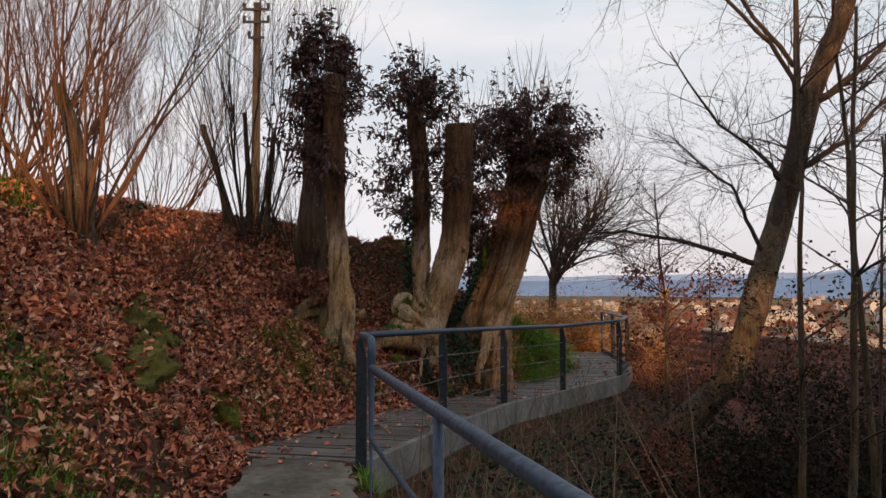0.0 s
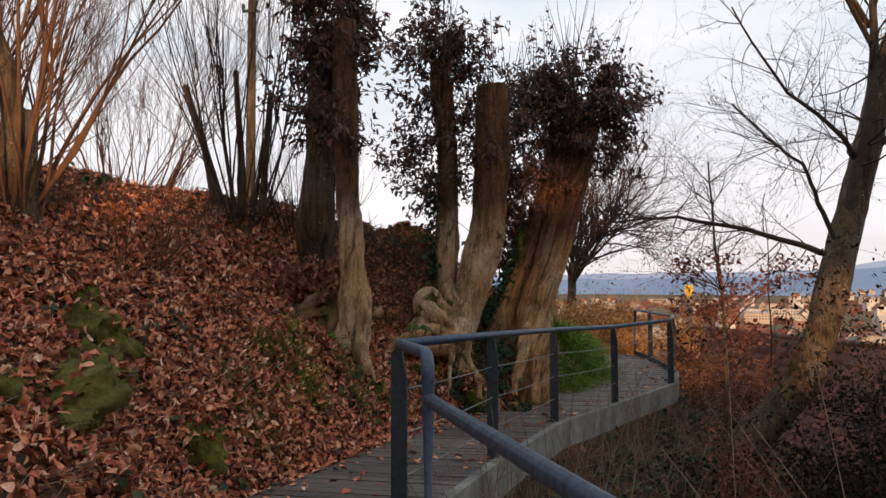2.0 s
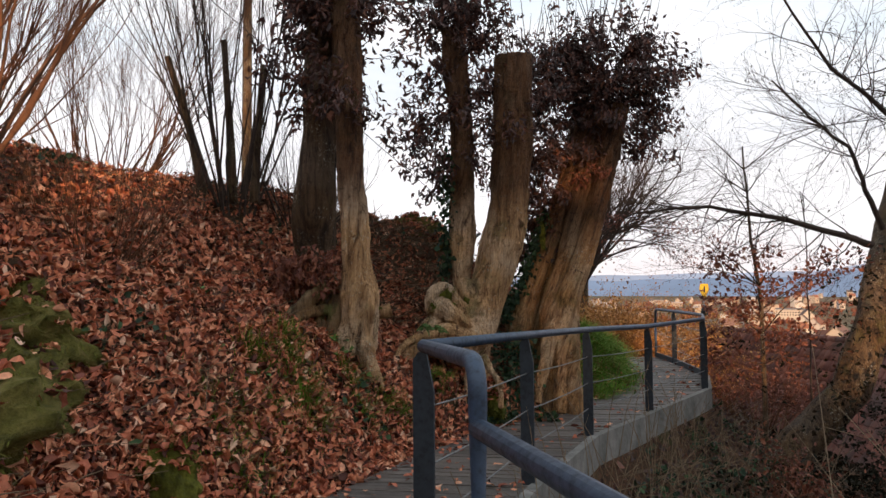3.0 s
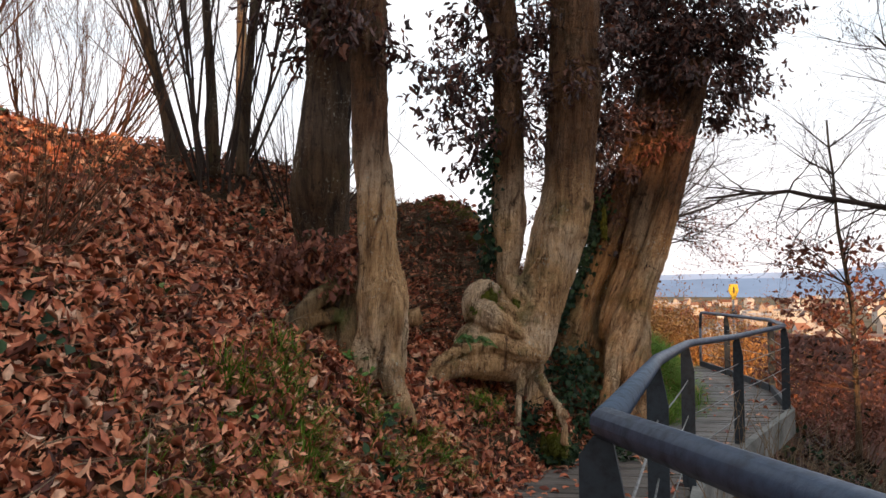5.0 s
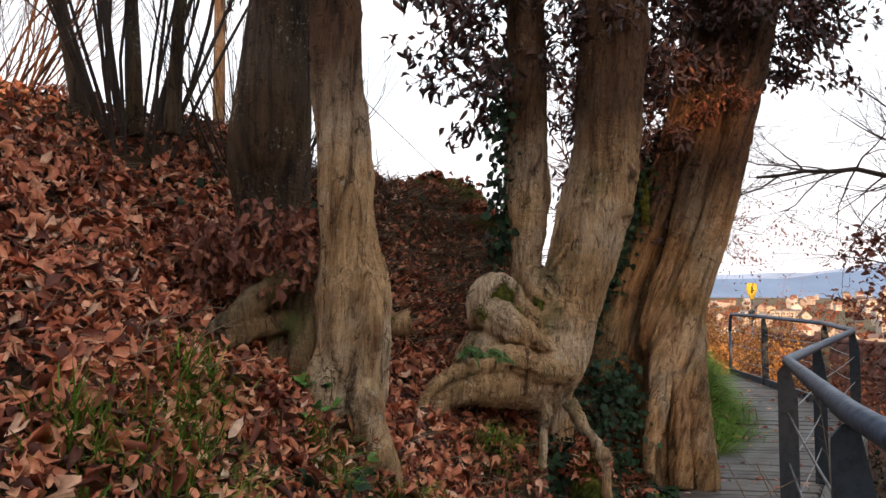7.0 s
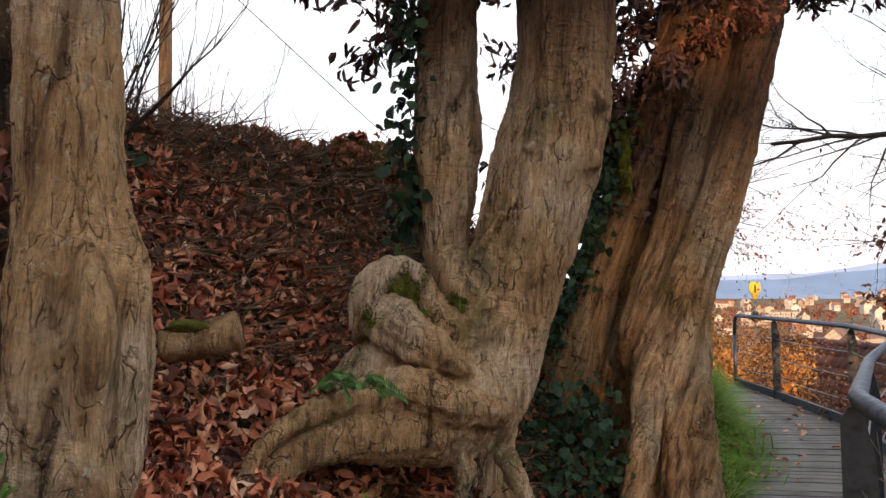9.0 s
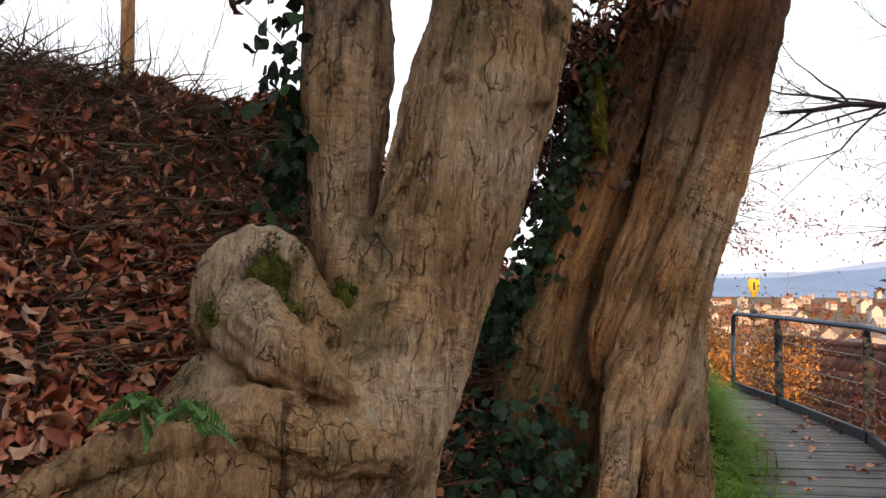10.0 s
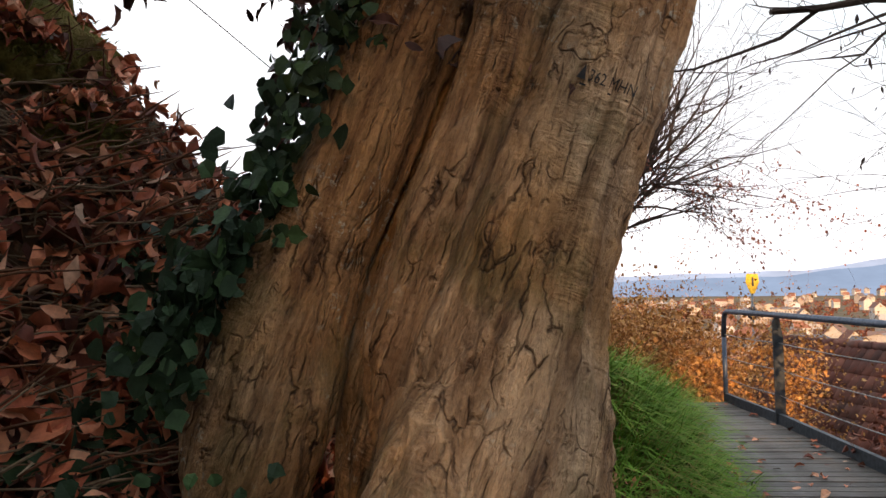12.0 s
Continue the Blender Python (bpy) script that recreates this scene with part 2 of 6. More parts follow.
LITTER = leafy("fallen_leaves", [(0.0, (0.055, 0.018, 0.012)), (0.2, (0.16, 0.040, 0.022)), (0.45, (0.50, 0.145, 0.075)), (0.75, (0.68, 0.255, 0.13)), (0.93, (0.74, 0.37, 0.22)), (1.0, (0.72, 0.48, 0.34))], 0.6, 0.3)
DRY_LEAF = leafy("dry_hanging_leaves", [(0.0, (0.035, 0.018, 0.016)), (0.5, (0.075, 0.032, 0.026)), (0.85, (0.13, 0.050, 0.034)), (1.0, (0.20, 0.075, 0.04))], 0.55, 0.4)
RED_LEAF = leafy("red_brown_leaves", [(0.0, (0.11, 0.035, 0.025)), (0.5, (0.19, 0.060, 0.036)), (1.0, (0.28, 0.10, 0.05))], 0.6, 0.3)
IVY_LEAF = leafy("ivy_leaves", [(0.0, (0.016, 0.030, 0.016)), (0.6, (0.030, 0.055, 0.028)), (1.0, (0.045, 0.085, 0.030))], 0.6, 0.15)
GREEN_LEAF = leafy("fresh_green_leaves", [(0.0, (0.045, 0.11, 0.02)), (1.0, (0.13, 0.24, 0.045))], 0.5, 0.4)
GRASS = leafy("grass_blades", [(0.0, (0.09, 0.19, 0.025)), (0.5, (0.17, 0.32, 0.04)), (0.85, (0.20, 0.28, 0.045)), (1.0, (0.33, 0.26, 0.10))], 0.8, 0.08)
# near-black evergreen and litter leaves: the slope's shade is put into their colour
SHADE_LEAF = leafy("shade_dark_leaves", [(0.0, (0.010, 0.010, 0.007)), (0.6, (0.022, 0.020, 0.012)), (0.9, (0.04, 0.025, 0.016)), (1.0, (0.08, 0.028, 0.016))], 0.7, 0.06)
STRAW = leafy("dry_grass", [(0.0, (0.13, 0.085, 0.045)), (1.0, (0.30, 0.21, 0.12))], 0.7, 0.2)
GOLD_LEAF = leafy("golden_leaves", [(0.0, (0.26, 0.105, 0.030)), (0.5, (0.42, 0.19, 0.05)), (1.0, (0.52, 0.29, 0.09))], 0.6, 0.3)


# ---- mesh tools ----
class Acc:
    """Gathers vertices and faces of one mesh."""

    def __init__(self):
        self.v, self.f, self.n = [], [], 0

    def add(self, verts, faces):
        verts = np.asarray(verts, dtype=float).reshape(-1, 3)
        self.v.append(verts)
        self.f.append(np.asarray(faces, dtype=int) + self.n)
        self.n += len(verts)

    def tube(self, pts, radii, sides=5, cap=True):
        pts = np.asarray(pts, dtype=float)
        k = len(pts)
        tan = np.gradient(pts, axis=0)
        tan /= np.linalg.norm(tan, axis=1)[:, None] + 1e-9
        ref = np.array([0.0, 0.0, 1.0]) if abs(tan[0][2]) < 0.9 else np.array([1.0, 0.0, 0.0])
        u = np.cross(tan, ref)
        u /= np.linalg.norm(u, axis=1)[:, None] + 1e-9
        w = np.cross(tan, u)
        a = np.linspace(0, 2 * np.pi, sides, endpoint=False)
        ring = np.cos(a)[None, :, None] * u[:, None, :] + np.sin(a)[None, :, None] * w[:, None, :]
        verts = pts[:, None, :] + ring * np.asarray(radii, dtype=float)[:, None, None]
        i = np.arange(k - 1)[:, None] * sides
        j = np.arange(sides)[None, :]
        j2 = (j + 1) % sides
        faces = np.stack([i + j, i + j2, i + sides + j2, i + sides + j], -1).reshape(-1, 4)
        self.add(verts, faces)
        if cap:
            base = self.n
            self.v.append(np.array([pts[0], pts[-1]]))
            self.n += 2
            jj = np.arange(sides)
            s0 = base - k * sides
            s1 = base - sides
            self.f.append(np.stack([s0 + (jj + 1) % sides, s0 + jj, np.full(sides, base), np.full(sides, base)], -1))
            self.f.append(np.stack([s1 + jj, s1 + (jj + 1) % sides, np.full(sides, base + 1), np.full(sides, base + 1)], -1))

    def leaves(self, pos, way, up, length, width, curl=0.25, rng=None):
        """Folded, curled leaves: a stalk end, two mid-rib points and a tip, with two edges."""
        pos, way, up = (np.asarray(a, dtype=float) for a in (pos, way, up))
        n = len(pos)
        length = np.broadcast_to(np.asarray(length, dtype=float), (n,))[:, None]
        width = np.broadcast_to(np.asarray(width, dtype=float), (n,))[:, None]
        curl = np.broadcast_to(np.asarray(curl, dtype=float), (n,))[:, None]
        way = way / (np.linalg.norm(way, axis=1)[:, None] + 1e-9)
        side = np.cross(way, up)
        side /= np.linalg.norm(side, axis=1)[:, None] + 1e-9
        up = np.cross(side, way)
        g = np.random.default_rng(n)
        wob = g.uniform(0.6, 1.35, (6, n, 1))
        fold = g.uniform(0.3, 1.2, (6, n, 1)) * curl * length
        b = pos
        m1 = pos + way * length * 0.34 + up * length * curl * 0.25
        m2 = pos + way * length * 0.68 + up * length * curl * 0.15
        tip = pos + way * length - up * length * curl * 0.5
        rim = []
        for i, (u, w) in enumerate(((0.20, 0.40), (0.50, 0.52), (0.80, 0.30))):
            for k, sg in enumerate((1, -1)):
                rim.append(pos + way * length * u * (0.9 + 0.1 * wob[2 * i + k]) + sg * side * width * w * wob[2 * i + k] + up * fold[2 * i + k])
        verts = np.stack([b, m1, m2, tip, *rim], 1).reshape(-1, 3)
        o = np.arange(n)[:, None] * 10
        f = np.concatenate([o + np.array([q]) for q in ([0, 1, 4, 4], [0, 5, 1, 1], [1, 2, 6, 4], [1, 5, 7, 2], [2, 3, 8, 6], [2, 7, 9, 3])])
        self.add(verts, f)

    def blades(self, pos, way, length, width, droop):
        """Grass blades: three bent quads ending in a point."""
        pos, way = np.asarray(pos, dtype=float), np.asarray(way, dtype=float)
        n = len(pos)
        length = np.broadcast_to(length, (n,))[:, None]
        droop = np.broadcast_to(droop, (n,))[:, None]
        flat = way.copy()
        flat[:, 2] = 0
        flat /= np.linalg.norm(flat, axis=1)[:, None] + 1e-9
        side = np.cross(flat, [0, 0, 1]) * width / 2
        way = way / (np.linalg.norm(way, axis=1)[:, None] + 1e-9)
        rows = []
        for k, wd in ((0, 1.0), (0.4, 0.85), (0.75, 0.5)):
            p = pos + way * length * k + (flat * 0.6 - np.array([0, 0, 1.0])) * droop * length * k * k
            rows += [p - side * wd, p + side * wd]
        rows.append(pos + way * length + (flat * 0.6 - np.array([0, 0, 1.0])) * droop * length)
        verts = np.stack(rows, 1).reshape(-1, 3)
        o = np.arange(n)[:, None] * 7
        f = np.concatenate([o + np.array([[0, 1, 3, 2]]), o + np.array([[2, 3, 5, 4]]), o + np.array([[4, 5, 6, 6]])])
        self.add(verts, f)

    def mesh(self, name, smooth=False):
        me = bpy.data.meshes.new(name)
        if not self.v:
            return me
        verts, faces = np.concatenate(self.v), np.concatenate(self.f)
        tri = faces[:, 2] == faces[:, 3]
        counts = np.where(tri, 3, 4)
        keep = np.ones(faces.shape, bool)
        keep[tri, 3] = False
        loops = faces[keep]
        me.vertices.add(len(verts))
        me.vertices.foreach_set("co", verts.ravel())
        me.loops.add(len(loops))
        me.loops.foreach_set("vertex_index", loops)
        me.polygons.add(len(faces))
        me.polygons.foreach_set("loop_start", np.concatenate([[0], np.cumsum(counts)[:-1]]))
        me.polygons.foreach_set("loop_total", counts)
        me.polygons.foreach_set("use_smooth", np.full(len(faces), smooth))
        me.update(calc_edges=True)
        me.validate()
        return me


def part(name, shape, mat, parent=None, label="", smooth=False):
    """Links one mesh, from an Acc or a bmesh, as an object under a thing or part."""
    if isinstance(shape, Acc):
        me = shape.mesh(name, smooth)
    else:
        me = bpy.data.meshes.new(name)
        shape.to_mesh(me)
        shape.free()
        for p in me.polygons:
            p.use_smooth = smooth
    me.materials.append(mat)
    ob = new(name, me)
    if parent is not None:
        ob.parent = parent
    return tagged(ob, label=label)


def thing(name, at, label, category, group="", kind=""):
    """An Empty at a thing's base. Parts keep world coordinates."""
    ob = new(name)
    ob.empty_display_size = 0.1
    return tagged(ob, label, category, group, kind)


def box(acc, c, half, rot=0.0, taper=1.0):
    x, y, z = half
    p = np.array([[sx * x * (taper if sz > 0 else 1), sy * y * (taper if sz > 0 else 1), sz * z] for sz in (-1, 1) for sx, sy in ((-1, -1), (1, -1), (1, 1), (-1, 1))])
    ca, sa = math.cos(rot), math.sin(rot)
    p = np.stack([p[:, 0] * ca - p[:, 1] * sa, p[:, 0] * sa + p[:, 1] * ca, p[:, 2]], 1) + np.asarray(c)
    acc.add(p, [[3, 2, 1, 0], [4, 5, 6, 7], [0, 1, 5, 4], [1, 2, 6, 5], [2, 3, 7, 6], [3, 0, 4, 7]])


# ---- plan: the deck's edge, the bank and the slope ----
RAIL = np.array([(-0.50, 5.40), (-0.685, 6.50), (0.0, 8.57), (0.85, 10.77), (1.97, 12.68), (3.37, 14.75), (3.93, 16.45), (4.12, 18.7), (4.17, 20.2)])
NEAR_RAIL = np.array([(0.98, -1.1), (-0.52, 5.43)])
LEFT = np.array([(0.0, -30), (-1.2, -2), (-1.45, 3.0), (-1.62, 5.6), (-1.78, 7.1), (-1.10, 9.05), (-0.23, 11.25), (0.98, 13.3), (2.33, 15.3), (2.80, 16.75), (2.95, 18.7), (3.0, 20.3), (3.0, 26.0), (2, 60)])
RIGHT = np.array([(2.0, -30), (1.05, -1.1), (-0.45, 5.4), (-0.68, 6.72), (0.0, 8.57), (0.85, 10.77), (1.97, 12.68), (3.37, 14.75), (3.93, 16.45), (4.12, 18.7), (4.17, 20.3), (4.2, 26.0), (5, 60)])


def deck_z(y):
    return np.interp(y, [-20, 0, 6, 12.5, 22], [0.5, 0.14, 0.06, -0.2, -0.22])


def side_of(line, x, y):
    """Signed distance to a line that runs ahead: positive to its left."""
    best = np.full(np.shape(x), 1e9)
    sign = np.ones(np.shape(x))
    for (ax, ay), (bx, by) in zip(line[:-1], line[1:]):
        dx, dy = bx - ax, by - ay
        k = np.clip(((x - ax) * dx + (y - ay) * dy) / (dx * dx + dy * dy), 0, 1)
        ex, ey = x - (ax + k * dx), y - (ay + k * dy)
        d = np.hypot(ex, ey)
        s = np.sign(dx * (y - ay) - dy * (x - ax))
        nearer = d < best
        best, sign = np.where(nearer, d, best), np.where(nearer, s, sign)
    return best * sign


def lumps(x, y, size, seed=0.0):
    """Smooth uneven ground: a few crossing waves."""
    a = np.sin(x / size * 2.1 + seed) * np.sin(y / size * 1.7 + 1.3 * seed)
    b = np.sin((x * 0.8 + y * 0.6) / size * 3.7 + 2 * seed) * np.sin((y * 0.8 - x * 0.6) / size * 4.1 + seed)
    return 0.6 * a + 0.4 * b


def ground_z(x, y):
    x, y = np.asarray(x, dtype=float), np.asarray(y, dtype=float)
    d = deck_z(y)
    s, r = side_of(LEFT, x, y), -side_of(RIGHT, x, y)
    steep = np.interp(y, [11.5, 13.5, 15, 17], [1.0, 1.5, 1.5, 1.7])
    rise = np.interp(s * steep, [0, 0.12, 0.45, 0.9, 1.2, 2.0, 3.0, 3.5, 6, 14, 60, 300], [0.0, 0.06, 0.46, 0.88, 1.13, 1.78, 2.62, 2.80, 2.95, 3.3, 4.0, 8])
    cap = np.interp(x, [-9, -6, -3.5, -2.3, -0.95, -0.5, 0.06, 0.8, 1.5, 2.5, 3.2], [3.1, 3.05, 2.85, 2.54, 2.36, 2.25, 1.80, 1.5, 1.15, 0.7, 0.3])
    cap = cap + np.clip((12.6 - y) / 0.8, 0, 1) * 4 - np.maximum(y - 14.4, 0) * np.interp(x, [-6, 0.5, 1.8], [0.12, 0.35, 0.1])
    rise = np.where(s > 0, np.minimum(rise, cap), 0)
    rough = np.clip(s, 0, 1) * 0.10 * lumps(x, y, 0.55) + np.clip(s - 0.2, 0, 1) * 0.05 * lumps(x, y, 0.21, 2.0)
    fall = np.where(r > 0, -np.minimum(r, 0.25) * 2.0 - 0.48 * np.maximum(r - 0.25, 0) + np.clip(r, 0, 1) * 0.12 * lumps(x, y, 0.8, 1.0), 0)
    # a heap before the burl with a hollow behind it, and a hollow under the leaning tree
    dents = 0.34 * np.exp(-((x + 0.02) / 0.16) ** 2 - ((y - 11.80) / 0.20) ** 2) + 0.36 * np.exp(-((x + 0.45) / 0.34) ** 2 - ((y - 11.20) / 0.20) ** 2) - 0.30 * np.exp(-((x + 0.45) / 0.28) ** 2 - ((y - 11.64) / 0.15) ** 2) - 0.25 * np.exp(-((x - 0.50) / 0.16) ** 2 - ((y - 12.62) / 0.16) ** 2)
    rough = rough + dents * np.clip(s / 0.22, 0, 1)
    z = np.maximum(d - 0.09 + (rise + rough + fall) * np.clip((y + 14) / 9, 0, 1), -9 + 0.5 * lumps(x, y, 9))
    far = np.clip((70 - y) / 48, 0, 1)
    valley = np.interp(y, [20.4, 22, 30, 60, 160, 500, 2400, 3300], [0, -0.4, -3, -12, -36, -41, -44, -30])
    z = np.where(y > 20.4, z * far + valley, z)
    # unseen rise added behind the camera to help shade the path
    behind = np.interp(-y, [9, 18, 40, 120, 400], [0, 1.6, 8.0, 9, 12])
    return np.where(y < 0, np.maximum(z, -6) + behind, z)


def axis(stops):
    out = []
    for (a, _), (b, step) in zip(stops[:-1], stops[1:]):
        out += list(np.arange(a, b - 1e-6, step))
    return np.array(out + [stops[-1][0]])


gx = axis([(-4800, 0), (-600, 300), (-100, 50), (-30, 6), (-9, 0.8), (6.5, 0.11), (16, 0.5), (60, 3), (240, 20), (900, 60), (4800, 260)])
gy = axis([(-400, 0), (-60, 30), (-12, 4), (-1, 0.6), (16.5, 0.11), (24, 0.3), (60, 2), (200, 10), (900, 60), (5400, 150)])
GX, GY = np.meshgrid(gx, gy)
acc = Acc()
nx, ny = len(gx), len(gy)
ii, jj = np.meshgrid(np.arange(nx - 1), np.arange(ny - 1))
q = (jj * nx + ii).ravel()
acc.add(np.stack([GX, GY, ground_z(GX, GY)], -1), np.stack([q, q + 1, q + 1 + nx, q + nx], 1))
ground = tagged(part("ground", acc, EARTH, smooth=True), "dark brown earth bank, slope and valley floor", "ground", kind="structure")

# ---- boardwalk ----
boardwalk = thing("boardwalk", (0, 0, 0), "weathered grey timber boardwalk with wet planks and leaves", "boardwalk", kind="structure")
EDGE_R = np.array([*RAIL[1:].tolist()])
EDGE_L = np.array([(-1.80, 6.80), (-1.82, 7.1), (-1.10, 9.05), (-0.23, 11.25), (0.95, 13.35), (2.30, 15.35), (2.78, 16.8), (2.93, 18.7), (2.95, 20.25)])


def along(line, n):
    d = np.concatenate([[0], np.cumsum(np.hypot(*np.diff(line, axis=0).T))])
    k = np.linspace(0, d[-1], n)
    return np.stack([np.interp(k, d, line[:, 0]), np.interp(k, d, line[:, 1])], 1)


def planks():
    rng = np.random.default_rng(5)
    n = 106
    lo, hi = along(EDGE_L, n + 1), along(EDGE_R, n + 1)
    for i in range(n):
        a0, b0, a1, b1 = lo[i], hi[i], lo[i + 1], hi[i + 1]
        g = 0.05
        c = [a0 + (a1 - a0) * g, b0 + (b1 - b0) * g, b0 + (b1 - b0) * (1 - g), a0 + (a1 - a0) * (1 - g)]
        mid = (a0 + b0 + a1 + b1) / 4
        across = b0 + b1 - a0 - a1
        c = [p + across / np.linalg.norm(across) * rng.uniform(-0.02, 0.02) for p in c]
        lift = rng.uniform(-0.004, 0.004)
        acc = Acc()
        z = [deck_z(p[1]) + lift + rng.uniform(-0.003, 0.003) for p in c]
        e = 0.006
        cen = sum(c) / 4
        inner = [p + (cen - p) / np.linalg.norm(cen - p) * e * 1.5 for p in c]
        v = [(p[0], p[1], zz - 0.04) for p, zz in zip(c, z)] + [(p[0], p[1], zz - e) for p, zz in zip(c, z)] + [(p[0], p[1], zz) for p, zz in zip(inner, z)]
        o = np.array([cen[0], cen[1], 0])
        ang = math.atan2(across[1], across[0])
        v = (np.array(v) - o) @ np.array([[math.cos(-ang), math.sin(-ang), 0], [-math.sin(-ang), math.cos(-ang), 0], [0, 0, 1]])
        f = [[3, 2, 1, 0], [8, 9, 10, 11]] + [[k, (k + 1) % 4, 4 + (k + 1) % 4, 4 + k] for k in range(4)] + [[4 + k, 4 + (k + 1) % 4, 8 + (k + 1) % 4, 8 + k] for k in range(4)]
        acc.add(v, f)
        ob = part("plank", acc, PLANK, boardwalk)
        ob.matrix_local = pose(cen[0], cen[1], 0, 0, 0, math.degrees(ang))


def strip(line, off0, off1, z0, z1, mat, name, parent, label=""):
    """A beam that follows a line: from off0 to off1 across it and z0 to z1 over the deck."""
    pts = along(line, 60)
    t = np.gradient(pts, axis=0)
    t /= np.linalg.norm(t, axis=1)[:, None]
    nrm = np.stack([t[:, 1], -t[:, 0]], 1)
    acc = Acc()
    dz = deck_z(pts[:, 1])
    ring = []
    for off, z in ((off0, z0), (off1, z0), (off1, z1), (off0, z1)):
        ring.append(np.column_stack([pts + nrm * off, dz + z]))
    v = np.stack(ring, 1)
    k = len(pts)
    i = np.arange(k - 1)[:, None] * 4
    j = np.arange(4)[None, :]
    f = np.stack([i + j, i + (j + 1) % 4, i + 4 + (j + 1) % 4, i + 4 + j], -1).reshape(-1, 4)
    acc.add(v.reshape(-1, 3), np.concatenate([f, [[3, 2, 1, 0]], [[4 * k - 4, 4 * k - 3, 4 * k - 2, 4 * k - 1]]]))
    return part(name, acc, mat, parent, label)


strip(EDGE_R, 0.02, 0.10, -0.30, 0.015, CONCRETE, "edge_beam", boardwalk, "stained grey edge beam")
strip(RAIL[5:], -0.03, 0.015, 0.0, 0.10, BLADE, "toe_board", boardwalk, "dark steel kick plate")
strip(EDGE_L, 0.05, 0.13, -0.22, -0.045, BLADE, "joist", boardwalk)
strip(EDGE_R, -0.16, -0.06, -0.22, -0.045, BLADE, "joist", boardwalk)
planks()

# ---- railing ----
railing = thing("railing", (0, 0, 0), "dark blue-grey steel tube railing with wires beside the boardwalk", "railing")
TOP = 1.05


def rail_z(y):
    return deck_z(y) + TOP


def blade(x, y, ang, z0, z1, name="post"):
    """A flat steel post whose head narrows to the tube."""
    acc = Acc()
    w0, w1, t = 0.048, 0.022, 0.009
    prof = [(-w0, z0), (w0, z0), (w0, z1 - 0.20), (w1 * 0.6, z1 - 0.025), (-w1, z1 - 0.025), (-w0, z1 - 0.06)]
    n = len(prof)
    v = [(a, s * t, b) for s in (-1, 1) for a, b in prof]
    ca, sa = math.cos(ang), math.sin(ang)
    v = [(x + a * ca - b * sa, y + a * sa + b * ca, c) for a, b, c in v]
    acc.add(v, [[i, (i + 1) % n, n + (i + 1) % n, n + i] for i in range(n)])
    acc.f.append(np.array([[0, 1, 2, 5], [2, 3, 4, 5], [n + 5, n + 2, n + 1, n], [n + 5, n + 4, n + 3, n + 2]]))
    return part(name, acc, BLADE, railing, "flat dark steel post")


def rail_tube(pts, r, name, mat=STEEL, n=12, label=""):
    acc = Acc()
    acc.tube(pts, [r] * len(pts), n)
    return part(name, acc, mat, railing, label, smooth=True)


def smooth_line(pts, corner=0.10, k=5):
    """Rounds the corners of a line of points."""
    pts = [np.array(p, dtype=float) for p in pts]
    out = [pts[0]]
    for a, b, c in zip(pts[:-2], pts[1:-1], pts[2:]):
        d0 = min(corner, np.linalg.norm(a - b) * 0.45)
        d1 = min(corner, np.linalg.norm(c - b) * 0.45)
        p, q = b + (a - b) / np.linalg.norm(a - b) * d0, b + (c - b) / np.linalg.norm(c - b) * d1
        for u in np.linspace(0, 1, k):
            out.append((1 - u) ** 2 * p + 2 * u * (1 - u) * b + u * u * q)
    out.append(pts[-1])
    return np.array(out)


top_pts = [(x, y, rail_z(y)) for x, y in RAIL]
end = top_pts[-1]
rail_tube(smooth_line([*top_pts[1:], (end[0] + 0.01, end[1] + 0.06, end[2] - 0.3)], 0.12), 0.029, "top_rail")
rail_tube(smooth_line([top_pts[1], (RAIL[0][0], RAIL[0][1], rail_z(5.43) + 0.01), (RAIL[0][0], RAIL[0][1], -0.15)], 0.11, 7), 0.030, "elbow_rail")
near_top = [(0.98, -1.1, 1.06), (0.35, 1.65, 1.00), (-0.50, 5.40, 0.93)]
rail_tube(near_top, 0.030, "top_rail")
rail_tube([(x, y, z - 0.50) for x, y, z in near_top], 0.017, "middle_rail")
for px, py in ((-0.02, 3.27), (0.70, 0.1)):
    rail_tube([(px, py, -0.5), (px, py, 0.96)], 0.024, "post")
rail_tube([(end[0] + 0.01, end[1] + 0.06, end[2] - 0.3), (end[0] + 0.01, end[1] + 0.06, deck_z(20.2) - 0.1)], 0.027, "post")
for i in range(1, 8):
    x, y = RAIL[i]
    a, b = RAIL[max(i - 1, 1)], RAIL[min(i + 1, 8)]
    blade(x, y, math.atan2(-(b - a)[0], (b - a)[1]), deck_z(y) - 0.30, rail_z(y))
for h in (0.27, 0.52, 0.78):
    for i in range(1, 8):
        (x0, y0), (x1, y1) = RAIL[i], RAIL[i + 1]
        u = np.linspace(0, 1, 6)
        sag = -0.012 * np.sin(np.pi * u)
        xs, ys = x0 + (x1 - x0) * u, y0 + (y1 - y0) * u
        rail_tube(np.column_stack([xs, ys, deck_z(ys) + h + sag]), 0.005, "wire", WIRE, 5, "thin steel wire")


# ---- old pollard trees ----
def fnoise(p, seed):
    return noise.noise(Vector((p[0] + seed * 7.3, p[1] - seed * 3.1, p[2] + seed)))


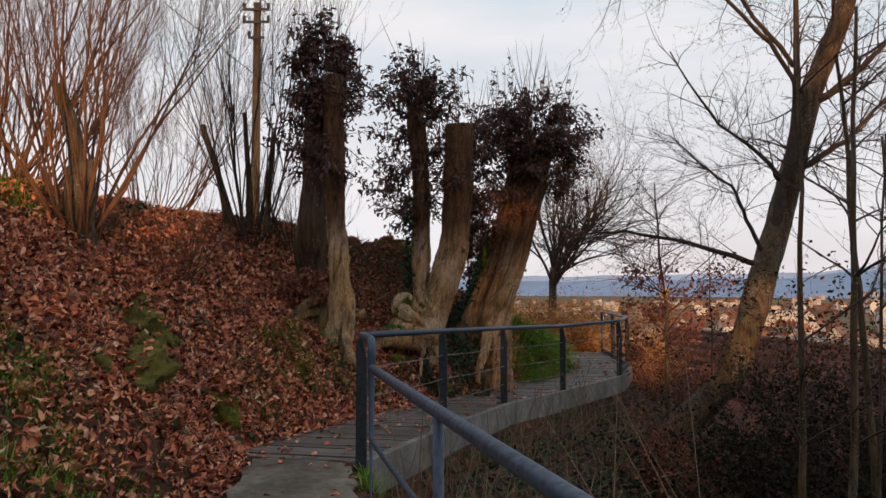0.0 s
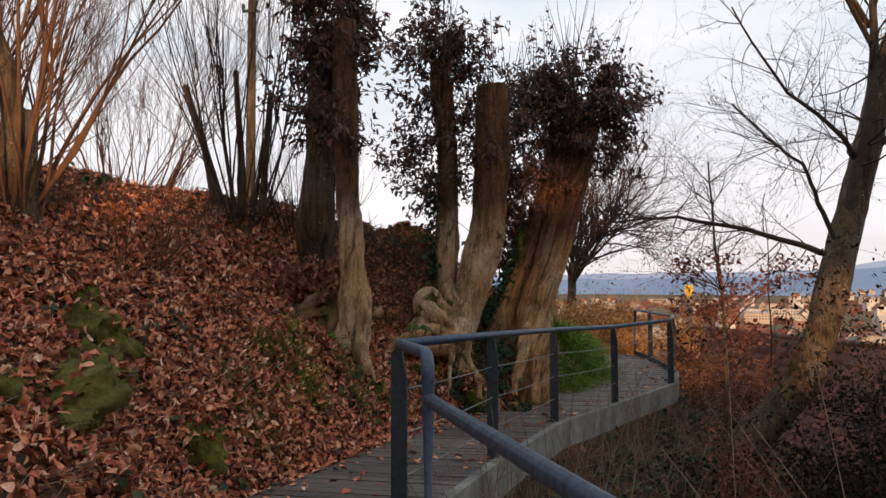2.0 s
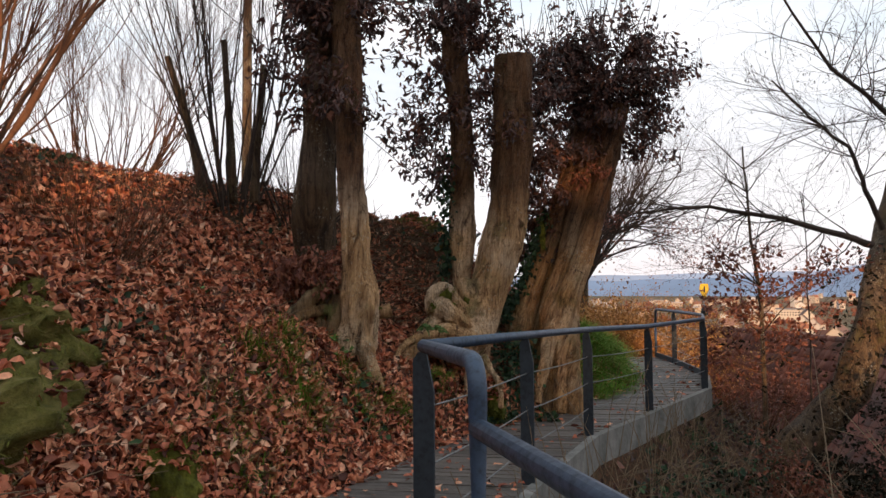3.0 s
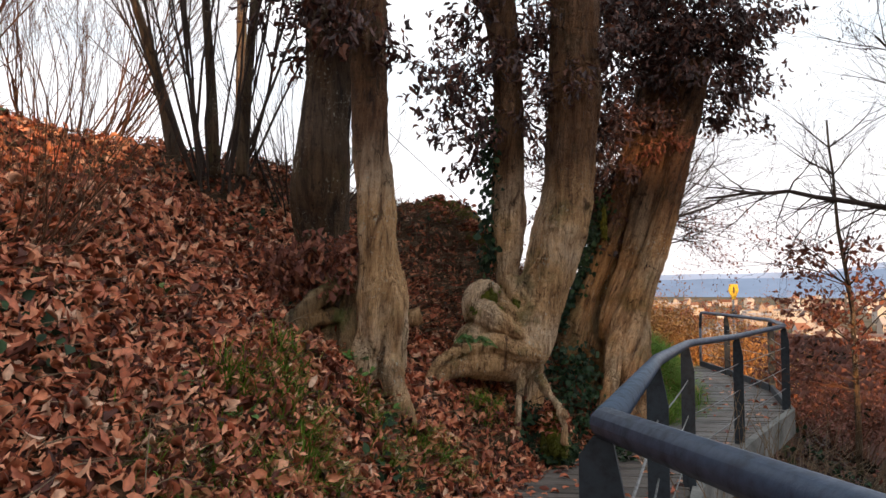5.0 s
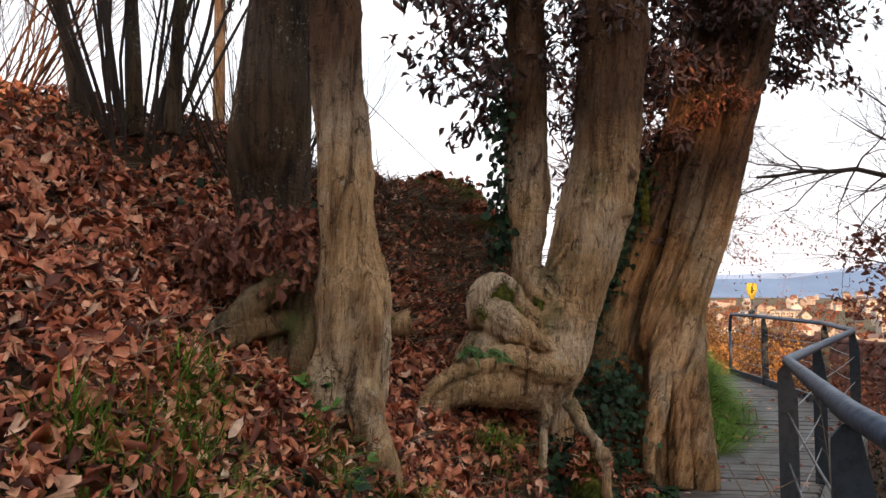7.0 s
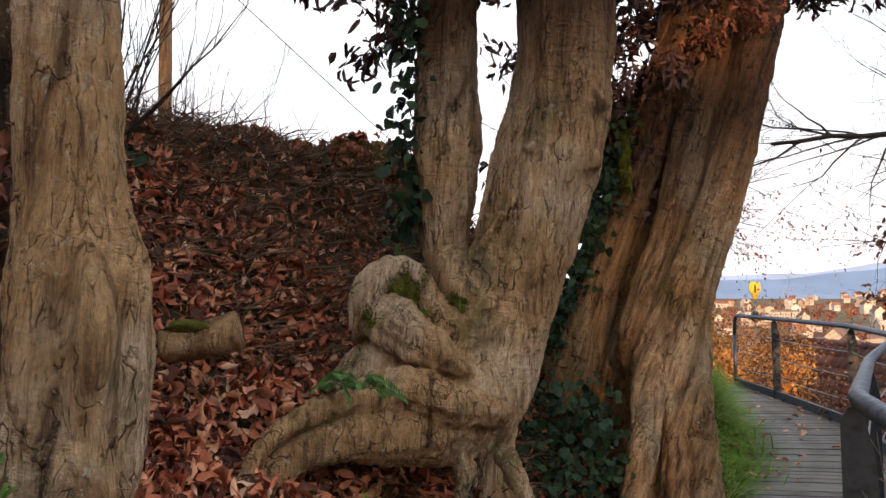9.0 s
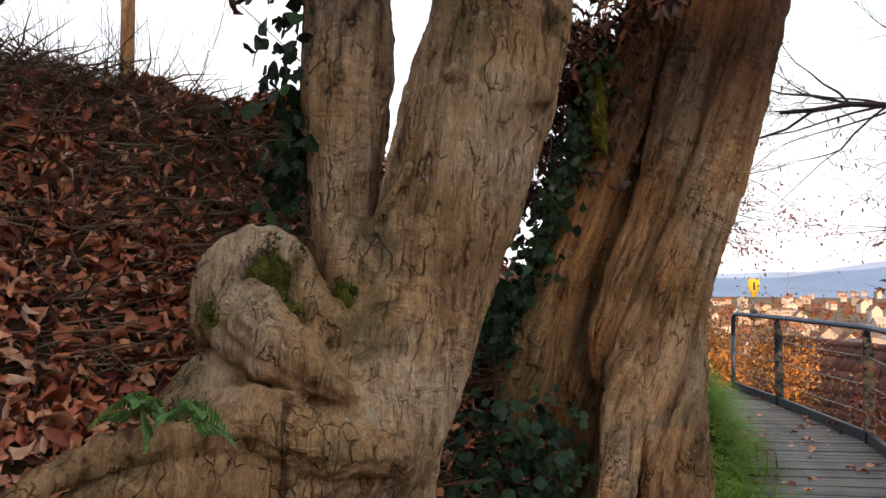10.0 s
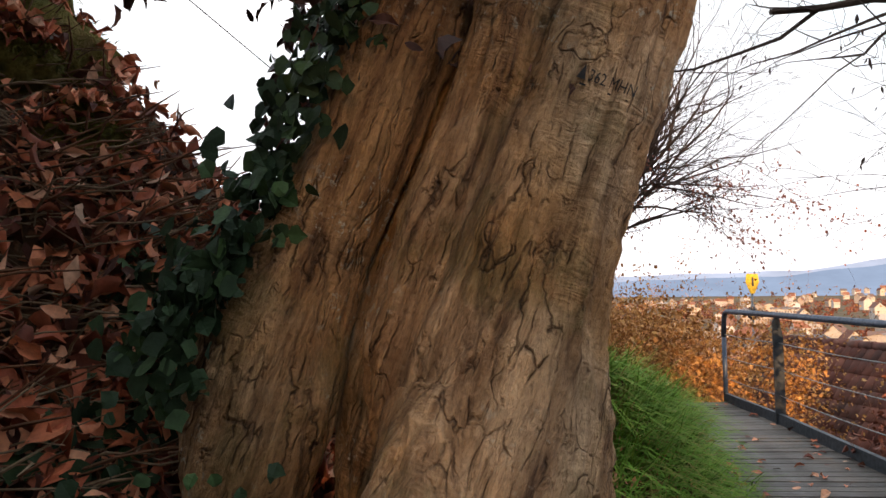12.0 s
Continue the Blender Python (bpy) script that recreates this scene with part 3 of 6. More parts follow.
def stem(acc, line, sides=40, step=0.035, seed=1.0, ridge=0.16, lump=0.12, lobes=None, close=True):
    """A gnarled stem: rows (x, y, z, radius) joined smoothly, with ribs that run and twist along it."""
    line = np.array(line, dtype=float)
    d = np.concatenate([[0], np.cumsum(np.linalg.norm(np.diff(line[:, :3], axis=0), axis=1))])
    n = max(6, int(d[-1] / step))
    u = np.linspace(0, d[-1], n)
    rows = np.stack([np.interp(u, d, line[:, i]) for i in range(4)], 1)
    k = max(3, int(0.12 / step) | 1)
    ker = np.hanning(k + 2)[1:-1]
    ker /= ker.sum()
    pad = np.pad(rows, ((k // 2, k // 2), (0, 0)), mode="edge")
    rows = np.stack([np.convolve(pad[:, i], ker, "valid") for i in range(4)], 1)
    pts, rad = rows[:, :3], rows[:, 3]
    tan = np.gradient(pts, axis=0)
    tan /= np.linalg.norm(tan, axis=1)[:, None] + 1e-9
    ref = np.array([0.0, 1.0, 0.0]) if abs(tan[:, 1]).max() < 0.85 else np.array([0.0, 0.0, 1.0])
    uu = np.cross(tan, ref)
    uu /= np.linalg.norm(uu, axis=1)[:, None]
    ww = np.cross(tan, uu)
    verts = []
    for i in range(n):
        for j in range(sides):
            a = 2 * math.pi * j / sides
            ca, sa = math.cos(a + 0.35 * u[i]), math.sin(a + 0.35 * u[i])
            rib = 0.5 * fnoise((ca * 2.6, sa * 2.6, u[i] * 0.55), seed) + 0.35 * fnoise((ca * 6, sa * 6, u[i] * 1.1), seed + 2) + 0.22 * fnoise((ca * 13, sa * 13, u[i] * 2.2), seed + 4)
            big = fnoise((ca * 1.1, sa * 1.1, u[i] * 1.7), seed + 9)
            r = rad[i] * (1 + ridge * rib + lump * big)
            if lobes:
                r *= lobes(a, u[i] / d[-1])
            verts.append(pts[i] + (math.cos(a) * uu[i] + math.sin(a) * ww[i]) * r)
    i = np.arange(n - 1)[:, None] * sides
    j = np.arange(sides)[None, :]
    j2 = (j + 1) % sides
    acc.add(verts, np.stack([i + j, i + j2, i + sides + j2, i + sides + j], -1).reshape(-1, 4))
    if close:
        b = acc.n
        c = np.array(verts[-sides:]).mean(0)
        acc.v.append(c[None, :])
        acc.n += 1
        jj = np.arange(sides)
        acc.f.append(np.stack([b - sides + jj, b - sides + (jj + 1) % sides, np.full(sides, b), np.full(sides, b)], -1))
        acc.v.append(np.array(verts[:sides]).mean(0)[None, :])
        acc.n += 1
        lo = b - n * sides
        acc.f.append(np.stack([lo + (jj + 1) % sides, lo + jj, np.full(sides, b + 1), np.full(sides, b + 1)], -1))
    return rows


def lump(acc, c, r, seed=1.0, rough=0.22, n=18):
    """A rounded uneven lump: a burl, a stone, a cushion of moss."""
    vs = []
    for i in range(n + 1):
        th = math.pi * i / n
        for j in range(2 * n):
            ph = math.pi * j / n
            d = np.array([math.sin(th) * math.cos(ph), math.sin(th) * math.sin(ph), math.cos(th)])
            k = 1 + rough * (fnoise(d * 1.3, seed) + 0.5 * fnoise(d * 3.1, seed + 3) + 0.3 * fnoise(d * 7, seed + 5))
            vs.append(np.asarray(c) + d * np.asarray(r) * k)
    i = np.arange(n)[:, None] * 2 * n
    j = np.arange(2 * n)[None, :]
    j2 = (j + 1) % (2 * n)
    acc.add(vs, np.stack([i + j, i + 2 * n + j, i + 2 * n + j2, i + j2], -1).reshape(-1, 4))


def fuse(ob, voxel=0.014, rounds=1, lean=0.0):
    """Grows stems, roots and burls of one mesh together into one skin."""
    m = ob.modifiers.new("fuse", "REMESH")
    m.mode, m.voxel_size, m.use_smooth_shade = "VOXEL", voxel, True
    s = ob.modifiers.new("soften", "SMOOTH")
    s.factor, s.iterations = 0.5, rounds
    ruler = new("grain", None)
    ruler.scale = (1, 1, 5.0)
    ruler.rotation_euler = (0, radians(lean), 0)
    ruler.parent = ob
    for size, depth, long in ((0.10, 0.045, True), (0.17, 0.022, False), (0.035, 0.020, True), (0.03, 0.012, False)):
        tx = bpy.data.textures.new("bark_relief", "CLOUDS")
        tx.noise_scale, tx.noise_depth = size, 3
        d = ob.modifiers.new("relief", "DISPLACE")
        d.texture, d.strength, d.mid_level = tx, depth, 0.5
        d.texture_coords = "OBJECT" if long else "LOCAL"
        if long:
            d.texture_coords_object = ruler
    return ob


def moss_patch(tree, c, r, n, seed, label):
    """A thin uneven cushion under a fuzz of short shoots."""
    a = Acc()
    lump(a, c, r, seed, 0.7, 14)
    v = a.v[0]
    g = np.random.default_rng(seed)
    k = g.integers(0, len(v), n)
    q = v[k] + g.normal(0, 0.012, (n, 3))
    out = (q - np.asarray(c)) / np.asarray(r)
    a.blades(q, out + g.normal(0, 0.8, (n, 3)), 0.024, 0.006, 0.3)
    part("moss_cushion", a, MOSS, tree, label)


def pollard_twin():
    tree = thing("pollard_tree", (-1.5, 10.7, 0.6), "old pollarded tree with a dark and a pale trunk", "tree", "pollard trees")
    a = Acc()
    stem(a, [(-1.84, 11.25, 0.8, 0.15), (-1.86, 11.2, 1.35, 0.18), (-1.90, 11.1, 1.75, 0.21), (-1.91, 11.0, 2.1, 0.22), (-1.88, 11.0, 2.6, 0.19), (-1.84, 11.0, 3.0, 0.18), (-1.81, 10.95, 3.8, 0.185), (-1.79, 10.95, 4.42, 0.18)], seed=3)
    part("trunk", a, BARK_DARK, tree, "dark rough trunk", True)
    a = Acc()
    stem(a, [(-1.43, 10.58, 0.30, 0.13), (-1.41, 10.58, 0.55, 0.13), (-1.405, 10.60, 0.78, 0.165), (-1.40, 10.60, 1.02, 0.195), (-1.40, 10.60, 1.28, 0.195), (-1.415, 10.60, 1.44, 0.155), (-1.43, 10.60, 1.56, 0.132), (-1.44, 10.60, 1.74, 0.14), (-1.46, 10.60, 2.1, 0.132), (-1.49, 10.60, 2.5, 0.128), (-1.50, 10.62, 3.0, 0.13), (-1.53, 10.65, 3.6, 0.15), (-1.56, 10.7, 4.47, 0.15)], seed=5, ridge=0.12, lump=0.10)
    for c, r, sd in (((-1.46, 10.50, 1.10), (0.10, 0.07, 0.16), 16), ((-1.34, 10.52, 1.02), (0.07, 0.07, 0.18), 17)):
        lump(a, c, r, sd, 0.4, 14)
    # lips of a slit in the swollen foot
    for dx in (-0.065, 0.075):
        stem(a, [(-1.37 + dx * 0.3, 10.46, 1.40, 0.03), (-1.37 + dx, 10.43, 1.28, 0.055), (-1.37 + dx * 1.1, 10.415, 1.10, 0.06), (-1.37 + dx * 0.8, 10.43, 0.92, 0.05), (-1.37 + dx * 1.2, 10.47, 0.76, 0.04)], 20, 0.02, 18 + dx, 0.3, 0.25)
    dark = Acc()
    for line, sd in (
        ([(-1.37, 10.60, 1.25, 0.05), (-1.34, 10.54, 1.0, 0.10), (-1.30, 10.40, 0.66, 0.085), (-1.22, 10.33, 0.45, 0.06), (-1.10, 10.38, 0.26, 0.035), (-1.02, 10.40, 0.10, 0.025)], 11),
        ([(-1.46, 10.60, 1.25, 0.05), (-1.49, 10.54, 1.0, 0.10), (-1.56, 10.42, 0.70, 0.09), (-1.58, 10.36, 0.45, 0.06), (-1.58, 10.35, 0.25, 0.04)], 12),
        ([(-1.72, 10.98, 1.55, 0.05), (-1.73, 10.76, 1.40, 0.085), (-1.78, 10.62, 1.32, 0.085), (-1.92, 10.50, 1.20, 0.07), (-2.08, 10.40, 1.06, 0.06), (-2.20, 10.30, 0.95, 0.05), (-2.32, 10.20, 0.78, 0.035)], 13),
        ([(-1.60, 10.80, 1.42, 0.04), (-1.63, 10.66, 1.25, 0.075), (-1.64, 10.56, 1.05, 0.075), (-1.66, 10.48, 0.75, 0.06), (-1.69, 10.42, 0.45, 0.045)], 14),
        ([(-1.62, 10.66, 1.10, 0.06), (-1.74, 10.56, 1.14, 0.05), (-1.86, 10.48, 1.10, 0.048), (-2.02, 10.40, 1.03, 0.045), (-2.16, 10.32, 0.90, 0.035)], 15),
        ([(-1.82, 10.70, 1.30, 0.07), (-1.80, 10.58, 1.05, 0.05), (-1.74, 10.48, 0.80, 0.045), (-1.70, 10.42, 0.60, 0.04)], 16),
    ):
        stem(dark if sd > 12 else a, line, 20, 0.025, sd, 0.25, 0.3)
    fuse(part("root", dark, BARK_ROOT, tree, "mossy twisted root over a hollow", True), 0.013)
    fuse(part("trunk", a, BARK_PALE, tree, "pale brown trunk with a swollen rooted foot", True))
    moss_patch(tree, (-2.10, 10.24, 1.00), (0.11, 0.07, 0.08), 1500, 4, "yellow-green moss on a root")
    return tree


def pollard_burl():
    tree = thing("pollard_tree", (0, 11.9, 0.4), "old pollarded tree with two stems on a swollen burl", "tree", "pollard trees")
    a = Acc()
    # the main stem bends over into a thick root that runs out over a hollow
    stem(a, [(-1.10, 11.18, 0.40, 0.045), (-1.04, 11.25, 0.57, 0.055), (-0.93, 11.35, 0.665, 0.07), (-0.78, 11.45, 0.70, 0.10), (-0.60, 11.54, 0.705, 0.135), (-0.42, 11.64, 0.735, 0.19), (-0.27, 11.75, 0.80, 0.225), (-0.17, 11.84, 0.96, 0.222), (-0.10, 11.90, 1.18, 0.215), (-0.01, 11.93, 1.46, 0.225), (0.05, 11.93, 1.67, 0.235), (0.11, 11.94, 1.88, 0.24), (0.17, 11.95, 2.1, 0.232), (0.20, 11.95, 2.3, 0.222), (0.23, 11.93, 2.8, 0.22), (0.25, 11.9, 3.3, 0.215), (0.25, 11.9, 4.03, 0.215)], 64, 0.025, 8, 0.16, 0.10)
    stem(a, [(-0.33, 12.02, 1.10, 0.06), (-0.36, 12.03, 1.31, 0.085), (-0.37, 12.05, 1.49, 0.115), (-0.37, 12.05, 1.72, 0.14), (-0.36, 12.05, 1.95, 0.155), (-0.36, 12.05, 2.4, 0.145), (-0.34, 12.05, 2.9, 0.13), (-0.36, 12.05, 3.4, 0.13), (-0.42, 12.1, 4.0, 0.14), (-0.46, 12.1, 4.45, 0.12)], 36, 0.03, 10, 0.18, 0.12)
    stem(a, [(-0.16, 12.00, 1.0, 0.17), (-0.22, 12.16, 0.5, 0.18), (-0.24, 12.20, 0.0, 0.22)], 24, 0.04, 20, 0.2, 0.15)
    for line, sd in (
        # body of the burl behind its folds
        ([(-0.12, 11.84, 1.14, 0.18), (-0.32, 11.80, 1.00, 0.18), (-0.50, 11.77, 0.96, 0.18), (-0.68, 11.72, 0.90, 0.14), (-0.82, 11.64, 0.80, 0.08)], 21),
        # upper fold, a tongue with its tip towards the stem
        ([(-0.66, 11.76, 1.17, 0.09), (-0.57, 11.67, 1.10, 0.105), (-0.47, 11.59, 1.045, 0.09), (-0.38, 11.55, 0.985, 0.065), (-0.31, 11.545, 0.94, 0.04), (-0.25, 11.62, 0.915, 0.03)], 22),
        # lower fold, a rounded lip
        ([(-0.74, 11.62, 0.84, 0.07), (-0.58, 11.53, 0.865, 0.085), (-0.46, 11.485, 0.85, 0.085), (-0.36, 11.47, 0.81, 0.072), (-0.27, 11.51, 0.775, 0.06), (-0.15, 11.60, 0.77, 0.07)], 23),
        # the ear, a ring round a mossy hole
        ([(-0.66, 11.78, 1.06, 0.09), (-0.71, 11.81, 1.20, 0.092), (-0.66, 11.82, 1.31, 0.09), (-0.57, 11.82, 1.355, 0.075), (-0.49, 11.80, 1.33, 0.055), (-0.44, 11.77, 1.24, 0.055), (-0.38, 11.72, 1.14, 0.07), (-0.32, 11.66, 1.04, 0.06)], 24),
        # thin root beside the fern
        ([(-0.56, 11.49, 0.83, 0.055), (-0.70, 11.43, 0.845, 0.045), (-0.83, 11.38, 0.825, 0.042), (-0.95, 11.29, 0.775, 0.038), (-1.04, 11.19, 0.70, 0.034), (-1.09, 11.12, 0.56, 0.028)], 25),
        ([(-0.20, 11.85, 1.10, 0.15), (-0.29, 11.88, 1.25, 0.11), (-0.34, 11.98, 1.42, 0.09)], 28),
        # knotted small roots below
        ([(-0.14, 11.70, 0.58, 0.05), (-0.05, 11.56, 0.42, 0.026), (0.00, 11.47, 0.35, 0.026), (0.03, 11.41, 0.22, 0.024), (0.04, 11.38, 0.05, 0.02)], 27),
        ([(-0.30, 11.60, 0.58, 0.05), (-0.32, 11.53, 0.40, 0.03), (-0.33, 11.50, 0.15, 0.025)], 26),
        # rope-like ridge grown over the stem's face
        ([(-0.12, 11.73, 1.60, 0.010), (-0.17, 11.76, 1.51, 0.017), (-0.235, 11.82, 1.41, 0.018), (-0.215, 11.80, 1.30, 0.017), (-0.17, 11.745, 1.20, 0.016), (-0.14, 11.71, 1.09, 0.010)], 30),
        ([(0.12, 11.71, 1.62, 0.010), (0.07, 11.70, 1.45, 0.014), (0.05, 11.69, 1.25, 0.012), (0.00, 11.69, 1.08, 0.008)], 39),
    ):
        stem(a, line, 28, 0.016, sd, 0.32, 0.2)
    for c, r, sd in (((0.03, 11.715, 1.855), (0.055, 0.03, 0.03), 31), ((0.24, 11.79, 1.82), (0.075, 0.07, 0.07), 32), ((0.27, 11.80, 2.08), (0.08, 0.07, 0.09), 33), ((-0.58, 11.90, 1.18), (0.17, 0.12, 0.19), 34), ((0.02, 11.42, 0.30), (0.05, 0.04, 0.045), 38)):
        lump(a, c, r, sd, 0.35, 12)
    fuse(part("trunk", a, BARK_PALE, tree, "two furrowed pale stems grown from a swollen burl", True), 0.009, 1, 7)
    moss_patch(tree, (-0.53, 11.775, 1.21), (0.11, 0.05, 0.13), 3000, 6, "green moss in the ring of the knob")
    moss_patch(tree, (-0.58, 11.67, 1.13), (0.12, 0.05, 0.05), 1700, 8, "green moss hanging below the knob")
    moss_patch(tree, (-0.31, 11.74, 1.13), (0.035, 0.04, 0.09), 800, 7, "green moss in a fold")
    return tree


def pollard_leaning():
    tree = thing("pollard_tree", (0.85, 12.9, 0.0), "old leaning pollarded tree with a deep groove", "tree", "pollard trees")
    a = Acc()
    # right stem on a broad rough column
    stem(a, [(0.90, 12.86, -0.25, 0.27), (0.89, 12.86, 0.25, 0.24), (0.905, 12.85, 0.60, 0.235), (0.915, 12.85, 0.80, 0.225), (0.935, 12.85, 0.95, 0.21), (0.985, 12.85, 1.17, 0.175), (1.03, 12.85, 1.30, 0.160), (1.095, 12.85, 1.47, 0.150), (1.20, 12.85, 1.72, 0.142), (1.345, 12.86, 2.2, 0.138), (1.49, 12.87, 2.72, 0.135), (1.58, 12.88, 3.1, 0.14), (1.70, 12.88, 3.7, 0.13)], 56, 0.02, 41, 0.15, 0.07)
    # middle stem, between the two grooves
    stem(a, [(0.70, 12.90, 0.80, 0.06), (0.70, 12.87, 0.95, 0.070), (0.705, 12.86, 1.04, 0.072), (0.745, 12.86, 1.16, 0.070), (0.81, 12.86, 1.34, 0.070), (0.88, 12.87, 1.46, 0.074), (0.975, 12.88, 1.70, 0.095), (1.12, 12.92, 2.2, 0.12), (1.26, 12.96, 2.72, 0.125), (1.38, 12.98, 3.1, 0.13), (1.50, 12.98, 3.7, 0.12)], 40, 0.02, 42, 0.16, 0.08)
    # left stem, flared at the foot
    stem(a, [(0.34, 12.98, 0.55, 0.11), (0.37, 12.96, 0.75, 0.15), (0.40, 12.98, 0.92, 0.165), (0.42, 13.00, 1.06, 0.165), (0.495, 13.02, 1.22, 0.140), (0.625, 13.03, 1.47, 0.130), (0.715, 13.04, 1.72, 0.125), (0.88, 13.05, 2.2, 0.13), (1.07, 13.06, 2.72, 0.13), (1.18, 13.06, 3.1, 0.15), (1.32, 13.06, 3.75, 0.14)], 44, 0.02, 43, 0.18, 0.10)
    stem(a, [(0.78, 13.28, 0.1, 0.24), (0.76, 13.28, 0.9, 0.25), (0.90, 13.25, 1.6, 0.21), (1.18, 13.18, 2.5, 0.17), (1.45, 13.16, 3.4, 0.16)], 30, 0.04, 47, 0.1, 0.1)
    for line, sd in (
        ([(0.80, 12.76, 0.92, 0.10), (0.735, 12.63, 0.70, 0.095), (0.67, 12.50, 0.45, 0.08), (0.60, 12.42, 0.22, 0.06), (0.54, 12.36, -0.05, 0.05)], 45),
        ([(1.00, 12.76, 0.75, 0.10), (1.03, 12.66, 0.30, 0.09), (1.04, 12.58, -0.25, 0.11)], 46),
        ([(0.88, 12.72, 0.75, 0.08), (0.86, 12.62, 0.35, 0.07), (0.84, 12.56, -0.2, 0.08)], 48),
        # thin ridges that wind up the stems
        ([(0.80, 12.74, 0.90, 0.012), (0.83, 12.705, 1.05, 0.016), (0.88, 12.70, 1.20, 0.014), (0.96, 12.71, 1.40, 0.012)], 49),
        ([(1.02, 12.66, 0.80, 0.012), (1.05, 12.665, 1.00, 0.018), (1.08, 12.68, 1.15, 0.012)], 50),
        ([(0.66, 12.80, 1.00, 0.012), (0.70, 12.795, 1.15, 0.014), (0.76, 12.79, 1.32, 0.014), (0.86, 12.80, 1.50, 0.012)], 51),
    ):
        stem(a, line, 28, 0.018, sd, 0.22, 0.2)
    fuse(part("trunk", a, BARK_LEAN, tree, "pale leaning trunk of two stems parted by a groove", True), 0.0085, 1, 17)
    moss_patch(tree, (0.70, 12.88, 1.98), (0.03, 0.04, 0.16), 700, 13, "green moss on the shaded flank")
    return tree


TWIN, BURL, LEAN_TREE = pollard_twin(), pollard_burl(), pollard_leaning()


# ---- growth: branches, leaves, grass ----
def unit(v):
    v = np.asarray(v, dtype=float)
    return v / (np.linalg.norm(v) + 1e-9)


def grow(acc, p, d, length, r, level, rng, kids=6, spread=0.7, up=0.15, wander=0.12, shrink=0.55, sides=(8, 5, 4, 3, 3), first=0.25, tips=None, steps=6):
    """A branch and its side branches. Points near thin ends are gathered in tips as (place, way)."""
    p, d = np.asarray(p, dtype=float), unit(d)
    pts = [p]
    for i in range(steps):
        d = unit(d + rng.normal(0, wander, 3) + np.array([0, 0, up * 0.25]))
        pts.append(pts[-1] + d * length / steps)
    pts = np.array(pts)
    k = np.linspace(0, 1, steps + 1)
    rad = np.maximum(r * (1 - 0.75 * k), 0.0016)
    acc.tube(pts, rad, sides[min(len(sides) - 1, 4 - level if level < 5 else 0)], cap=False)
    if tips is not None and level <= 1:
        for i in range(1, steps + 1):
            tips.append((pts[i], unit(pts[i] - pts[i - 1])))
    if level <= 0:
        return
    for j in range(kids):
        u = rng.uniform(first, 1.0) if j else 1.0
        i = min(int(u * steps), steps - 1)
        q = pts[i] + (pts[i + 1] - pts[i]) * (u * steps - i)
        t = unit(pts[i + 1] - pts[i])
        side = unit(np.cross(t, rng.normal(0, 1, 3)))
        a = rng.uniform(0.5, 1.2) * spread if j else spread * 0.3
        nd = unit(t * math.cos(a) + side * math.sin(a) + np.array([0, 0, up]))
        grow(acc, q, nd, length * shrink * rng.uniform(0.7, 1.2), r * (1 - 0.7 * u) * 0.65, level - 1, rng, max(2, int(kids * 0.8)), spread, up, wander * 1.15, shrink, sides, first, tips, max(3, steps - 1))


def scatter_leaves(acc, pts, ways, rng, size, slim=0.45, droop=0.5, jitter=0.05, curl=0.25, each_=1):
    pts = np.repeat(np.asarray(pts), each_, axis=0)
    ways = np.repeat(np.asarray(ways), each_, axis=0)
    n = len(pts)
    way = ways * 0.5 + rng.normal(0, 0.6, (n, 3)) + np.array([0, 0, -droop])
    up = rng.normal(0, 1, (n, 3)) + np.array([0, 0, 0.6])
    ln = size * rng.uniform(0.6, 1.3, n)
    acc.leaves(pts + rng.normal(0, jitter, (n, 3)), way, up, ln, ln * slim * rng.uniform(0.8, 1.3, n), rng.uniform(-curl, curl * 1.5, n))


def on_ground(x, y):
    return np.column_stack([x, y, ground_z(x, y)])


def slope_normal(x, y):
    e = 0.06
    n = np.column_stack([ground_z(x - e, y) - ground_z(x + e, y), ground_z(x, y - e) - ground_z(x, y + e), np.full(np.shape(x), 2 * e)])
    return n / np.linalg.norm(n, axis=1)[:, None]


def litter(name, x, y, rng, size, mat, label, lift=0.02, curl=0.6, slim=0.5, tilt=0.95):
    """Fallen leaves lying every way on the ground."""
    n = len(x)
    p = on_ground(x, y)
    nr = slope_normal(x, y)
    p = p + nr * (rng.uniform(0.0, lift, n) + 0.006)[:, None]
    flat = rng.normal(0, 1, (n, 3))
    flat -= nr * (flat * nr).sum(1)[:, None]
    flat /= np.linalg.norm(flat, axis=1)[:, None]
    way = flat + nr * rng.normal(0.1, tilt * 0.5, n)[:, None]
    up = nr + rng.normal(0, tilt, (n, 3))
    ln = size * rng.uniform(0.55, 1.35, n)
    a = Acc()
    a.leaves(p - flat * ln[:, None] * 0.5, way, up, ln, ln * slim * rng.uniform(0.7, 1.2, n), rng.uniform(-curl * 0.6, curl, n))
    return tagged(part(name, a, mat, smooth=True), label, "leaves", kind="stuff")


# ---- leaf litter over the bank, path and slope ----
def bank_points(n, x0, x1, y0, y1, rng, smin, smax):
    x, y = rng.uniform(x0, x1, n), rng.uniform(y0, y1, n)
    s = side_of(LEFT, x, y)
    k = (s > smin) & (s < smax)
    return x[k], y[k]


